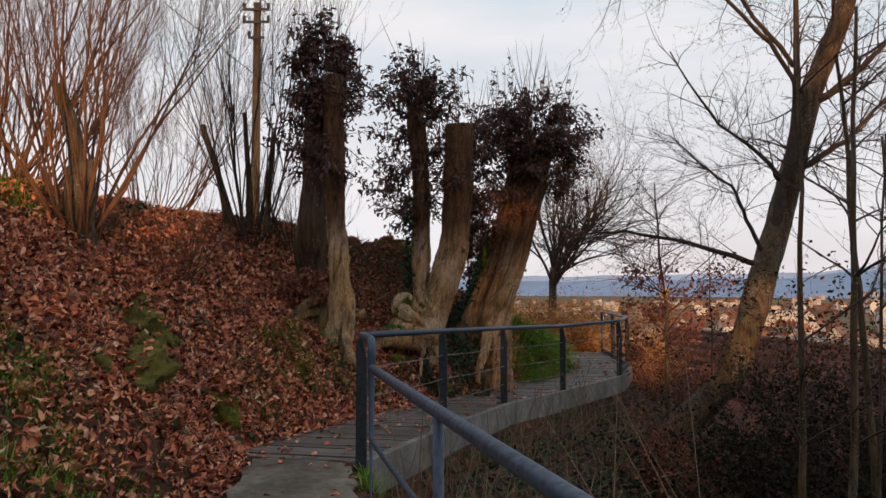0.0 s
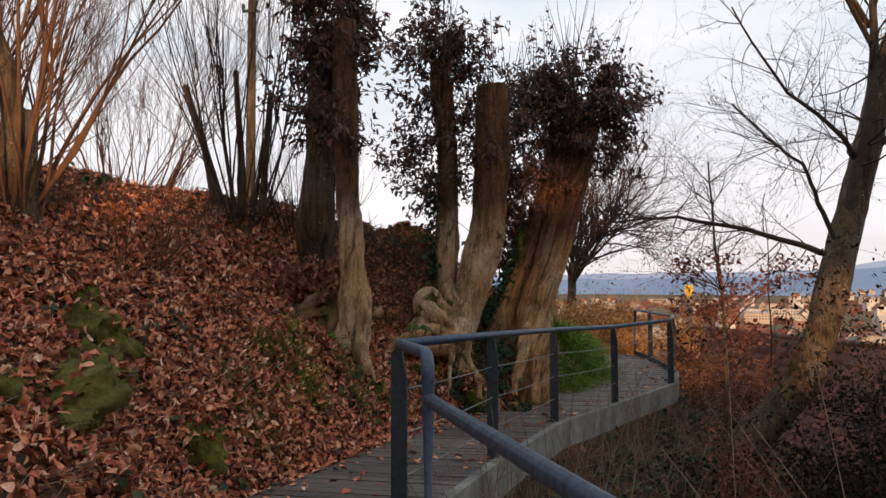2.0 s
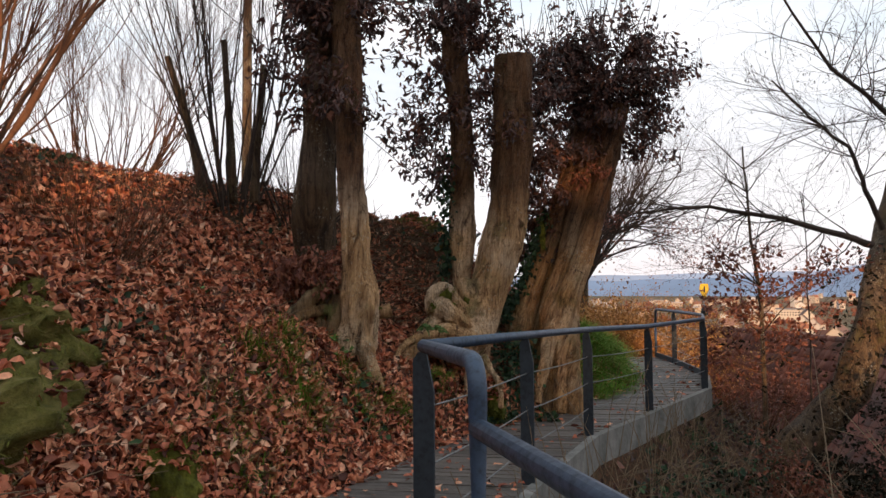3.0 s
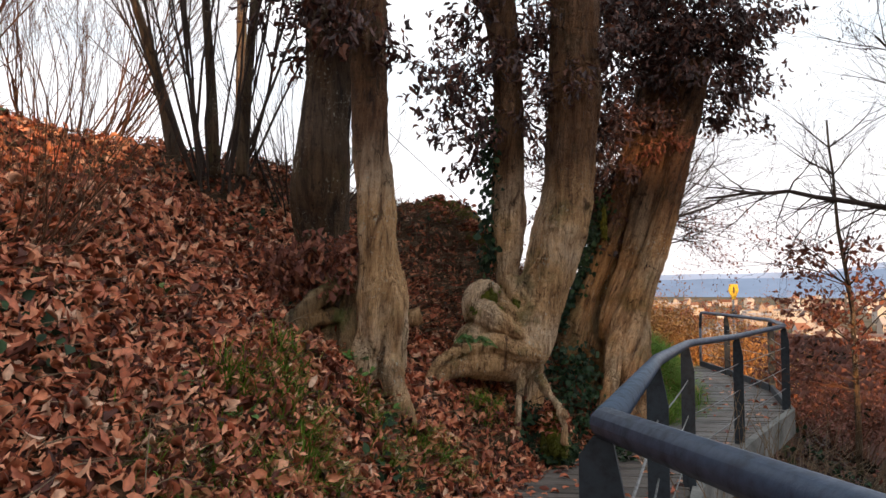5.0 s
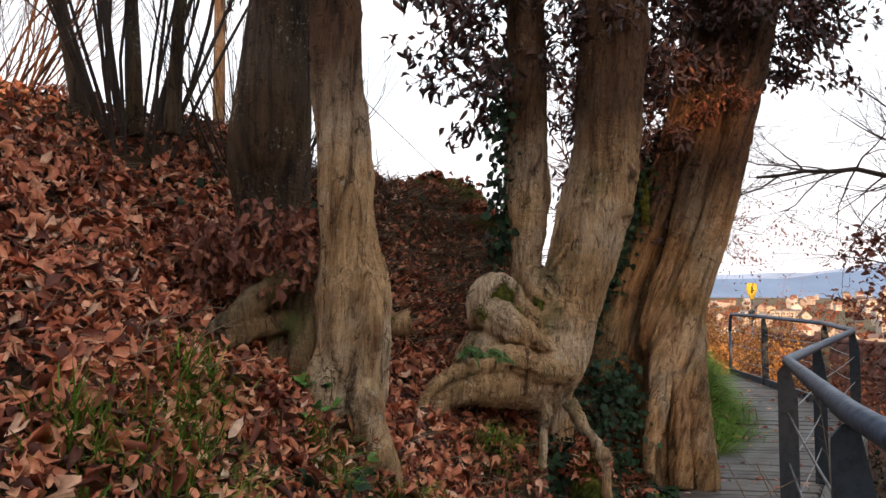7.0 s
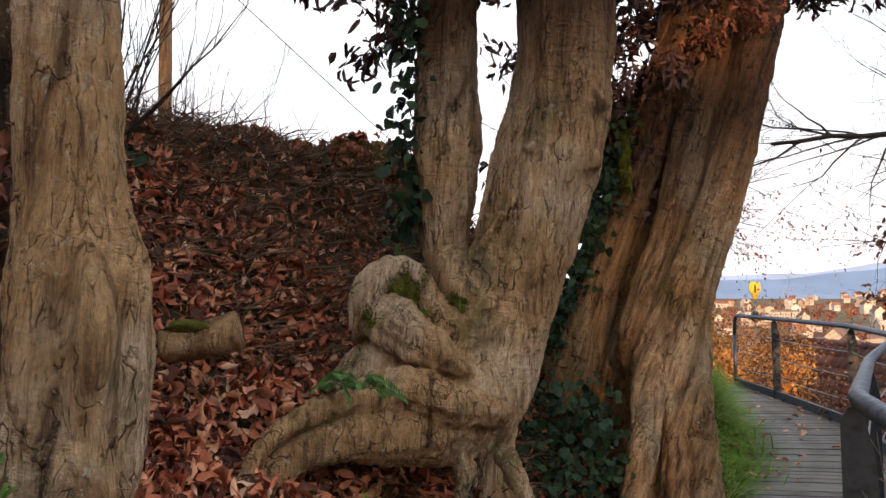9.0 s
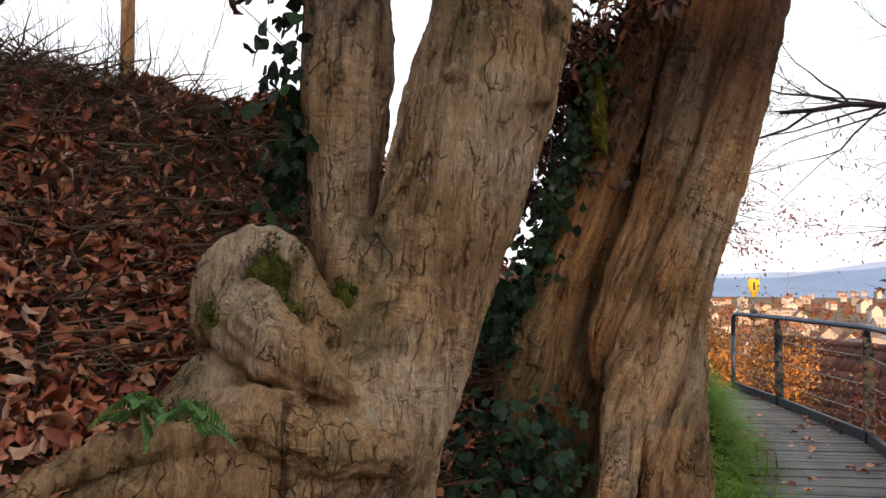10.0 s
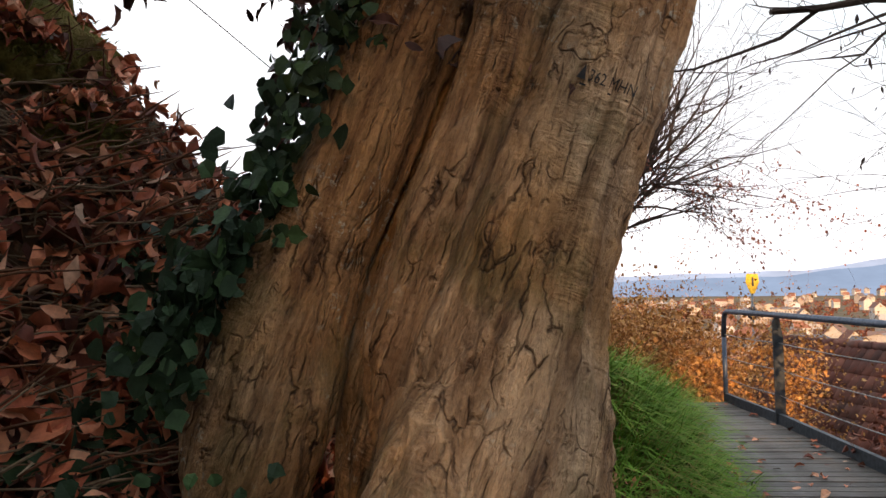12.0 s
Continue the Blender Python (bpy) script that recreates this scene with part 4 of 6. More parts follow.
rng = np.random.default_rng(11)
x, y = bank_points(135000, -7.0, 2.5, 0.0, 15.5, rng, -0.02, 5.0)
thin = lumps(x, y, 1.3, 3.0) + rng.normal(0, 0.5, len(x)) > -0.9 + np.clip(y - 11.8, 0, 1.5) * 0.75 * (x < 0.2)
x, y = x[thin], y[thin]
litter("leaf_litter", x, y, rng, 0.062, LITTER, "deep litter of fallen russet brown leaves on the bank", 0.05, 0.75, 0.46)
x, y = bank_points(52000, -4.5, 1.5, 5.5, 12.6, rng, 0.0, 2.6)
litter("leaf_litter", x, y, rng, 0.072, LITTER, "large curled brown leaves lying on the bank", 0.07, 0.8, 0.42)
# fewer on the deck and path, thickest along the edges
x, y = rng.uniform(-2.2, 4.3, 26000), rng.uniform(0, 20.3, 26000)
s, r = side_of(LEFT, x, y), side_of(RIGHT, x, y)
k = (s < 0.02) & (r > 0.03)
x, y, s, r = x[k], y[k], s[k], r[k]
near_edge = np.exp(s / 0.13) * 0.75 + np.exp(-r / 0.08) * 0.30 + np.where(y < 9.5, 0.11, 0.05)
k = (rng.uniform(0, 1, len(x)) < np.where(y < 6.3, np.maximum(near_edge, 0.28), near_edge))
x, y = x[k], y[k]
n = len(x)
p = np.column_stack([x, y, np.where(y > 6.2, deck_z(y) + 0.008, ground_z(x, y) + 0.015)])
flat = rng.normal(0, 1, (n, 3))
flat[:, 2] *= 0.12
ln = 0.075 * rng.uniform(0.5, 1.3, n)
a = Acc()
a.leaves(p, flat, np.array([0, 0, 1.0]) + rng.normal(0, 0.25, (n, 3)), ln, ln * 0.6, rng.uniform(0, 0.35, n))
tagged(part("leaf_litter", a, LITTER), "brown leaves blown onto the boardwalk and path", "leaves", kind="stuff")
# the dropping side under the railing
x, y = rng.uniform(-1.0, 9.0, 21000), rng.uniform(0.5, 19, 21000)
r = -side_of(RIGHT, x, y)
k = (r > 0.1) & (r < 5)
x, y = x[k], y[k]
r = -side_of(RIGHT, x, y)
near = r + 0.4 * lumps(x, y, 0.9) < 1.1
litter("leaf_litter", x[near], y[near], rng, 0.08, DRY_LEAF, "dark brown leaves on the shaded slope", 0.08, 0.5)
# farther down, a darker leaf colour carries the slope's shade
litter("leaf_litter", x[~near], y[~near], rng, 0.10, SHADE_LEAF, "black-brown leaves low on the slope, its shade put into their colour", 0.08, 0.5)
x, y = rng.uniform(-0.5, 4.5, 9000), rng.uniform(5, 15, 9000)
r = -side_of(RIGHT, x, y)
k = (r > 0.1) & (r < 2.2) & (lumps(x, y, 0.8, 5) > -0.2)
litter("ivy_patch", x[k], y[k], rng, 0.065, IVY_LEAF, "dull green ivy creeping over the slope", 0.12, 0.3, 0.9)
# ivy and bramble leaves among the litter on the bank
x, y = bank_points(16000, -5.5, 1.2, 3.0, 14.3, rng, 0.05, 3.6)
k = lumps(x, y, 0.45, 1.7) + lumps(x, y, 1.1, 4.0) > 0.78
litter("ivy_patch", x[k], y[k], rng, 0.06, IVY_LEAF, "small green ivy leaves among the litter", 0.12, 0.3, 0.85)

# dry straws and twigs lying about
def straws(name, x, y, rng, length, mat, label, rad=0.0025, stand=0.3):
    a = Acc()
    p = on_ground(x, y)
    nr = slope_normal(x, y)
    for q, nn in zip(p, nr):
        d = unit(np.array([*rng.normal(0, 1, 2), 0]) + nn * stand * rng.uniform(0, 1) - nn * 0.0)
        d = unit(d - nn * min(0, float(d @ nn)))
        ln = length * rng.uniform(0.4, 1.4)
        b = rng.normal(0, 0.12, 3)
        a.tube([q + nn * 0.02, q + nn * 0.03 + d * ln * 0.5 + b * ln * 0.5, q + nn * 0.02 + d * ln + b * ln * 0.2], [rad * rng.uniform(0.7, 1.5)] * 2 + [rad * 0.4], 4, cap=False)
    return tagged(part(name, a, mat), label, "twigs", kind="stuff")


x, y = bank_points(5200, -5.0, 0.5, 5.0, 14.0, rng, 0.1, 4.0)
straws("fallen_twigs", x, y, rng, 0.24, TWIG_STRAW, "pale broken twigs and straws on the leaves", 0.0022, 0.5)
x, y = rng.uniform(-2.8, 0.2, 1700), rng.uniform(12.0, 14.2, 1700)
straws("bramble_stalks", x, y, rng, 0.32, TWIG_RED, "brown dead stalks over the crest", 0.0035, 0.9)
x, y = rng.uniform(-2.6, 0.1, 2600), rng.uniform(11.9, 14.0, 2600)
straws("dead_stalks", x, y, rng, 0.24, TWIG_STRAW, "pale dead stalks over the crest", 0.003, 0.5)
x, y = rng.uniform(-0.9, 6.5, 2600), rng.uniform(1.5, 16, 2600)
r = -side_of(RIGHT, x, y)
k = (r > 0.12) & (r < 1.7)
straws("dead_stalks", x[k], y[k], rng, 0.55, TWIG_STRAW, "pale dead stalks on the slope", 0.0035, 1.8)

# tall dry stems standing beside the railing
a = Acc()
for i in range(150):
    yy = rng.uniform(2.6, 13.5)
    rx = np.interp(yy, RIGHT[:, 1], RIGHT[:, 0]) + 0.12 + abs(rng.normal(0, 0.7))
    q = on_ground(np.array([rx]), np.array([yy]))[0]
    h = rng.uniform(0.4, 1.25)
    lean = rng.normal(0, 0.22, 2)
    pts = [q, q + [lean[0] * h * 0.4, lean[1] * h * 0.4, h * 0.55], q + [lean[0] * h * 1.1, lean[1] * h * 1.1, h]]
    a.tube(pts, [0.0045, 0.0035, 0.0018], 4, cap=False)
    if rng.uniform() < 0.5:
        for c in range(3):
            b = np.array(pts[1]) + (np.array(pts[2]) - pts[1]) * rng.uniform(0.1, 0.9)
            a.tube([b, b + unit([*rng.normal(0, 1, 2), 0.8]) * rng.uniform(0.08, 0.25)], [0.0022, 0.0012], 3, cap=False)
tagged(part("dry_stems", a, TWIG_STRAW), "tall straw-coloured dry stems beside the railing", "plants", kind="stuff")
# long arching canes over the slope
for i, (bx, by, tx, ty, tz) in enumerate(((1.6, 4.6, 0.75, 6.2, 0.55), (2.2, 5.2, 1.15, 6.3, 0.75), (2.0, 4.2, 1.5, 7.2, 0.7), (3.0, 7.5, 1.9, 8.8, 0.4), (2.3, 6.6, 2.6, 8.4, 1.1), (1.5, 7.0, 1.9, 8.3, 0.95))):
    a = Acc()
    b = on_ground(np.array([bx]), np.array([by]))[0]
    t = np.array([tx, ty, tz])
    m = (b + t) / 2 + np.array([0, 0, 0.22])
    u = np.linspace(0, 1, 9)[:, None]
    pts = (1 - u) ** 2 * b + 2 * u * (1 - u) * m + u * u * t
    a.tube(pts, np.linspace(0.007, 0.002, 9), 5)
    for j in (3, 5, 6):
        a.tube([pts[j], pts[j] + unit(rng.normal(0, 1, 3) + [0, 0, 0.5]) * 0.3], [0.003, 0.001], 4)
    tagged(part("bramble_cane", a, TWIG_STRAW), "long bare cane arching over the slope", "plant", "bramble canes")


# ---- grass ----
def tuft(name, spots, n, length, rng, label, mat=GRASS, width=0.008, droop=0.5, lean=(0, 0)):
    a = Acc()
    for sx, sy, rad in spots:
        k = int(n * (rad / 0.2) ** 1.5) + 20
        x, y = rng.normal(sx, rad * 0.5, k), rng.normal(sy, rad * 0.5, k)
        p = on_ground(x, y)
        way = np.column_stack([rng.normal(lean[0], 0.45, k), rng.normal(lean[1], 0.45, k), np.full(k, 0.9)])
        a.blades(p, way, length * rng.uniform(0.5, 1.3, k), width, rng.uniform(0.1, droop, k))
    return tagged(part(name, a, mat), label, "grass", kind="stuff")


tuft("grass", [(-1.84, 9.5, 0.22), (-1.70, 9.25, 0.16), (-1.95, 9.8, 0.16), (-1.62, 9.05, 0.15), (-1.49, 10.2, 0.10), (-1.46, 10.05, 0.08), (-1.1, 10.2, 0.15), (-0.95, 10.35, 0.13), (-0.7, 11.2, 0.16), (-0.55, 11.35, 0.12), (-1.3, 9.75, 0.14), (-2.1, 9.2, 0.14)], 330, 0.21, rng, "tufts of green grass growing through fallen leaves", lean=(0.3, -0.3))
tuft("grass", [(-2.0, 8.3, 0.3), (-1.85, 8.8, 0.25), (-1.9, 7.9, 0.22), (-2.4, 4.4, 0.35), (-2.6, 4.9, 0.3), (-1.9, 4.0, 0.3), (-2.2, 3.6, 0.3), (-1.7, 4.6, 0.25), (-4.6, 8.2, 0.5), (-5.0, 7.7, 0.6), (-5.4, 8.3, 0.6), (-0.55, 5.9, 0.12), (-0.6, 6.3, 0.12)], 190, 0.17, rng, "patches of green grass on the bank", lean=(0.25, -0.2))
tuft("grass", [(1.75, 14.6, 0.35), (1.9, 15.2, 0.4), (2.2, 15.6, 0.35), (2.4, 16.3, 0.35), (2.55, 16.9, 0.25), (1.6, 15.2, 0.4), (1.45, 14.3, 0.3), (2.0, 16.2, 0.4), (1.5, 13.9, 0.2)], 330, 0.36, rng, "long lush grass on the bank beside the boardwalk", droop=0.9, lean=(0.35, -0.3), width=0.013)
tuft("dry_grass", [(-2.2, 8.35, 0.25), (-2.35, 8.5, 0.2), (-2.7, 9.3, 0.2), (-0.75, 10.95, 0.12), (-0.85, 11.05, 0.12), (-3.2, 9.2, 0.3), (-3.6, 9.0, 0.35), (-3.3, 9.7, 0.3), (-2.1, 13.3, 0.3), (-1.2, 13.7, 0.3), (2.75, 17.4, 0.2)], 130, 0.22, rng, "tufts of straw-coloured dry grass", STRAW, 0.004, 0.8, (0.4, -0.5))
tuft("dry_grass", [(-3.3 + 0.45 * i, 13.6 + 0.05 * i, 0.25) for i in range(6)], 30, 0.35, rng, "thin dry grass standing on the crest", STRAW, 0.003, 0.2)


# ---- moss, stones, fern, log ----
def boulder(name, c, r, seed, mat, label, category="stone", rough=0.3):
    a = Acc()
    lump(a, c, r, seed, rough, 26)
    ob = tagged(part(name, a, mat, smooth=True), label, category)
    v = a.v[0]
    g = np.random.default_rng(seed)
    k = g.integers(0, len(v), 5200)
    q = v[k] + g.normal(0, 0.012, (5200, 3))
    out = (q - np.asarray(c)) / np.asarray(r)
    out /= np.linalg.norm(out, axis=1)[:, None]
    keep = lumps(q[:, 0] + q[:, 2], q[:, 1] + q[:, 2] * 0.7, 0.16, seed) + out[:, 2] * 0.5 > -0.1
    m = Acc()
    m.blades(q[keep], out[keep] + g.normal(0, 0.8, (keep.sum(), 3)), 0.03, 0.008, 0.4)
    part("moss", m, MOSS, ob, "short yellow-green moss")
    k = g.integers(0, len(v), 620)
    k = k[v[k][:, 2] > c[2] + 0.25 * r[2]]
    lv = Acc()
    lv.leaves(v[k] + [0, 0, 0.012], g.normal(0, 1, (len(k), 3)) * [1, 1, 0.3], np.tile([0, -0.2, 1.0], (len(k), 1)) + g.normal(0, 0.4, (len(k), 3)), 0.075, 0.042, g.uniform(0, 0.6, len(k)))
    tagged(part("fallen_leaves", lv, LITTER, ob, "brown leaves lying on it"), kind="stuff")
    return ob


boulder("mossy_boulder", (-2.66, 6.1, 0.72), (0.34, 0.44, 0.24), 51, STONE, "mossy olive-brown boulder set in the bank", "boulder", 1.0)
boulder("mossy_boulder", (-3.10, 7.6, 1.06), (0.32, 0.32, 0.26), 52, STONE, "mossy boulder with an ochre face set in the bank", "boulder", 1.0)
boulder("mossy_boulder", (-2.76, 6.9, 0.78), (0.28, 0.34, 0.22), 53, STONE, "mossy boulder half buried under leaves", "boulder", 1.0)
boulder("mossy_stone", (-2.08, 7.25, 0.32), (0.18, 0.17, 0.26), 54, MOSS, "squarish stone covered in yellow-green moss", rough=0.5)
boulder("mossy_stump", (-0.02, 11.62, 0.06), (0.10, 0.10, 0.24), 55, MOSS, "small mossy stump beside the boardwalk", "stump")
for i, (sx, w, h) in enumerate(((-1.75, 0.30, 0.09), (-1.35, 0.24, 0.13), (-1.02, 0.20, 0.16), (-0.62, 0.16, 0.13), (-0.40, 0.14, 0.12))):
    boulder("capstone", (sx, 13.75, float(ground_z(sx, 13.75)) + 0.02), (w, 0.18, h), 60 + i, STONE, "flat weathered stone of a low wall on the crest", rough=0.25)

boulder("rock", (-0.98, 14.15, 1.84), (0.52, 0.30, 0.44), 66, STONE, "dark rock face on the crest with hanging stalks", "rock", 0.45)
q = np.random.default_rng(9)
k = np.column_stack([q.uniform(-2.25, -1.58, 620), q.uniform(10.45, 10.85, 620), q.uniform(1.30, 1.72, 620)])
a = Acc()
scatter_leaves(a, k, np.tile([0, -0.4, -0.6], (620, 1)), q, 0.075, 0.4, 0.8, 0.03, 0.35)
tagged(part("hanging_leaves", a, RED_LEAF, TWIN, "withered red-brown leaves hanging over the roots"), kind="stuff")
a = Acc()
stem(a, [(-1.42, 11.25, 1.06, 0.055), (-1.27, 11.27, 1.08, 0.065), (-1.12, 11.28, 1.12, 0.07)], 18, 0.02, 71, 0.2, 0.2)
log = tagged(part("log", a, BARK_PALE, smooth=True), "short sawn mossy log lying in the leaves", "log")
a = Acc()
lump(a, (-1.30, 11.25, 1.13), (0.09, 0.045, 0.03), 72, 0.4, 10)
part("moss_cushion", a, MOSS, log, "green moss", True)


def fern(x, y, z, size, rng, aims):
    plant = thing("fern", (x, y, z), "small bright green fern at the foot of the burl", "fern", "ferns")
    for ax, az in aims:
        d = np.array([ax, -0.35, az])
        a = Acc()
        u = np.linspace(0, 1, 15)[:, None]
        ln = size * rng.uniform(0.85, 1.15)
        rib = np.array([x, y, z]) + d * ln * u + np.array([0, -0.15, -0.55]) * ln * u * u
        a.tube(rib, np.linspace(0.0022, 0.0008, 15), 4)
        side = unit(np.cross(d, [0, -1, 0.3]))
        pos = np.repeat(rib[2:], 2, axis=0)
        way = np.concatenate([[side + d * 0.4, -side + d * 0.4] for _ in range(13)])
        wide = np.repeat(ln * 0.30 * (1 - np.linspace(0, 1, 13) ** 1.3) + 0.005, 2)
        a.leaves(pos, way, np.tile([0, -0.8, 0.6], (26, 1)), wide, 0.010, 0.08)
        part("frond", a, GREEN_LEAF, plant)


fern(-0.77, 11.36, 0.90, 0.17, rng, ((-0.5, 0.5), (0.05, 0.75), (0.55, 0.55), (0.2, 0.2)))
fern(-0.66, 11.34, 0.89, 0.16, rng, ((0.4, 0.7), (0.8, 0.35), (-0.2, 0.6)))


def herb(x, y, z, size, n, rng, label="low plant with rounded fresh green leaves", mat=GREEN_LEAF):
    plant = thing("herb", (x, y, z), label, "plant", "green plants")
    a, b = Acc(), Acc()
    for i in range(n):
        d = unit([rng.normal(0, 0.7), rng.normal(-0.4, 0.6), 0.8])
        ln = size * rng.uniform(0.4, 1.2)
        tip = np.array([x, y, z]) + d * ln
        a.tube([(x, y, z), tip], [0.0018, 0.0012], 4)
        b.leaves([tip] * 3, [unit(d + rng.normal(0, 0.8, 3)) for _ in range(3)], np.tile([0, -0.3, 1.0], (3, 1)), 0.055, 0.042, 0.1)
    part("stalks", a, GREEN_LEAF, plant)
    part("leaves", b, mat, plant)


for hx, hy, s, n in ((-1.62, 10.45, 0.12, 9), (-1.55, 10.3, 0.14, 7), (-1.35, 10.28, 0.08, 4), (-2.28, 8.85, 0.10, 6), (-2.0, 9.0, 0.08, 5), (0.28, 12.25, 0.12, 9), (0.42, 12.2, 0.10, 8), (0.52, 12.3, 0.12, 7), (0.15, 12.2, 0.10, 6), (-2.6, 9.5, 0.1, 6), (0.6, 12.25, 0.1, 5)):
    herb(hx, hy, float(ground_z(hx, hy)), s, n, rng)


# ivy that climbs: on stems and the gap between the two right-hand trees
def ivy(name, pts, rng, size, label, parent=None, spread=0.05, face=(0, -1, 0.2)):
    pts = np.asarray(pts)
    n = len(pts)
    a = Acc()
    pos = pts + rng.normal(0, spread, (n, 3))
    way = rng.normal(0, 0.5, (n, 3)) + np.array([0, -0.2, -0.7])
    up = np.asarray(face) + rng.normal(0, 0.45, (n, 3))
    ln = size * rng.uniform(0.6, 1.3, n)
    a.leaves(pos, way, up, ln, ln * 0.85, rng.uniform(-0.1, 0.2, n))
    ob = part(name, a, IVY_LEAF, parent, label)
    if parent is None:
        tagged(ob, label, "ivy", kind="stuff")
    return ob


def between(rows, n, rng):
    rows = np.array(rows, dtype=float)
    k = rng.uniform(0, len(rows) - 1.001, n)
    i = k.astype(int)
    return rows[i] + (rows[i + 1] - rows[i]) * (k - i)[:, None]


ivy("ivy", between([(0.20, 12.84, 0.95), (0.25, 12.86, 1.12), (0.34, 12.88, 1.22), (0.46, 12.92, 1.47), (0.56, 12.94, 1.75), (0.66, 12.96, 2.0), (0.76, 12.98, 2.3)], 850, rng), rng, 0.048, "glossy dark ivy climbing the leaning trunk", LEAN_TREE, 0.045, (-0.6, -0.8, 0.3))
ivy("ivy", between([(-0.52, 12.0, 1.5), (-0.53, 12.0, 1.9), (-0.53, 12.0, 2.4), (-0.52, 12.0, 2.9)], 380, rng), rng, 0.06, "dark ivy on the side stem", BURL, 0.05, (-0.8, -0.6, 0.2))
g = np.random.default_rng(14)
k = np.column_stack([g.uniform(0.05, 0.50, 620), g.uniform(12.25, 12.5, 620), g.uniform(0.0, 0.74, 620)])
k[:, 1] += k[:, 2] * 0.25
ivy("ivy", k, g, 0.048, "dense dark ivy hanging between the trunks", None, 0.05, (-0.2, -1, 0.4))
x, y = rng.uniform(-0.15, 0.35, 900), rng.uniform(12.1, 13.7, 900)
litter("ivy_patch", x, y, rng, 0.06, IVY_LEAF, "dark green ivy between the old trunks", 0.10, 0.25, 0.9, 0.7)
x, y = rng.uniform(-0.4, 0.15, 650), rng.uniform(11.45, 12.0, 650)
litter("ivy_patch", x, y, rng, 0.05, IVY_LEAF, "dark ivy trailing under the burl", 0.16, 0.25, 0.9, 0.8)
x, y = rng.uniform(-0.15, 0.75, 700), rng.uniform(11.75, 12.6, 700)
litter("ivy_patch", x, y, rng, 0.06, IVY_LEAF, "ivy and small herbs at the foot of the trunks", 0.12, 0.25, 0.9, 0.7)
x, y = rng.uniform(-0.5, 0.6, 3600), rng.uniform(11.9, 14.2, 3600)
litter("leaf_litter", x, y, rng, 0.078, LITTER, "curled brown leaves caught between the trunks", 0.10, 0.8, 0.42)


# ---- leafy heads of the pollards ----
def head(tree, rows, shoots, rng, size=0.10, reach=0.5, up=0.5, n_leaf=4, tall=0, mat=DRY_LEAF, label="dense dark withered leaves"):
    """Shoots with withered leaves that grow from a stem's sides and top."""
    tw, lv = Acc(), Acc()
    tips = []
    rows = np.array(rows, dtype=float)
    for i in range(int(shoots * 0.85)):
        k = rng.uniform(0, len(rows) - 1.001)
        j = int(k)
        c = rows[j] + (rows[j + 1] - rows[j]) * (k - j)
        an = rng.uniform(0, 2 * np.pi)
        d = np.array([math.cos(an), math.sin(an), up * rng.uniform(0.2, 1.6)])
        grow(tw, c[:3] + d * [c[3], c[3], 0] * 0.8, d, reach * rng.uniform(0.4, 1.5), 0.006, 1, rng, 3, 0.7, 0.1, 0.2, 0.6, (5, 4, 3, 3, 3), 0.2, tips, 5)
    if tips:
        scatter_leaves(lv, [t[0] for t in tips], [t[1] for t in tips], rng, size * 0.86, 0.30, 0.8, 0.045, 0.35, n_leaf)
    top = rows[-1]
    for i in range(tall):
        b = top[:3] + np.array([*rng.normal(0, top[3] * 0.8, 2), rng.uniform(-0.25, 0.05)])
        d = unit([*rng.normal(0, 0.16, 2), 1.0])
        ln = rng.uniform(0.5, 1.25)
        w = rng.normal(0, 0.07, 3)
        tw.tube([b, b + d * ln * 0.4 + w * 0.3, b + d * ln * 0.75 + w * 0.8, b + d * ln + w], [0.006, 0.005, 0.0035, 0.0018], 4, cap=False)
    tagged(part("shoots", tw, TWIG_DARK, tree, "thin upright shoots"), kind="stuff")
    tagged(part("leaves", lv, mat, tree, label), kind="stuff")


rng = np.random.default_rng(23)
head(TWIN, [(-1.95, 10.95, 3.2, 0.2), (-1.85, 10.95, 3.8, 0.22), (-1.75, 10.9, 4.5, 0.22)], 30, rng, 0.10, 0.36, 0.5, 3, 16)
head(TWIN, [(-1.72, 10.85, 4.1, 0.2), (-1.70, 10.85, 4.75, 0.16), (-1.68, 10.85, 4.95, 0.1)], 46, rng, 0.10, 0.30, 0.9, 4, 10)
head(TWIN, [(-1.5, 10.65, 2.9, 0.13), (-1.5, 10.65, 3.6, 0.15), (-1.5, 10.7, 4.4, 0.15)], 24, rng, 0.11, 0.42, 0.2, 3, 14)
head(BURL, [(-0.45, 12.1, 2.5, 0.14), (-0.42, 12.1, 3.0, 0.14), (-0.42, 12.1, 3.6, 0.16), (-0.46, 12.1, 4.5, 0.15)], 64, rng, 0.10, 0.40, 0.35, 3, 16)
head(BURL, [(-0.44, 12.1, 4.1, 0.15), (-0.40, 12.1, 4.7, 0.12)], 36, rng, 0.10, 0.40, 0.9, 4, 10)
head(BURL, [(0.30, 12.15, 2.6, 0.18), (0.35, 12.15, 3.4, 0.18), (0.3, 12.1, 3.9, 0.2)], 34, rng, 0.10, 0.34, 0.4, 3, 10)
head(LEAN_TREE, [(0.70, 13.0, 2.3, 0.2), (0.75, 13.0, 3.0, 0.2), (0.95, 13.0, 3.7, 0.25), (0.9, 13.0, 4.3, 0.2)], 70, rng, 0.095, 0.40, 0.3, 3, 14)
head(LEAN_TREE, [(1.45, 12.95, 3.6, 0.2), (1.55, 12.95, 4.0, 0.28), (1.55, 12.95, 4.5, 0.25)], 100, rng, 0.095, 0.48, 0.4, 4, 22, label="dense red-brown withered leaves")
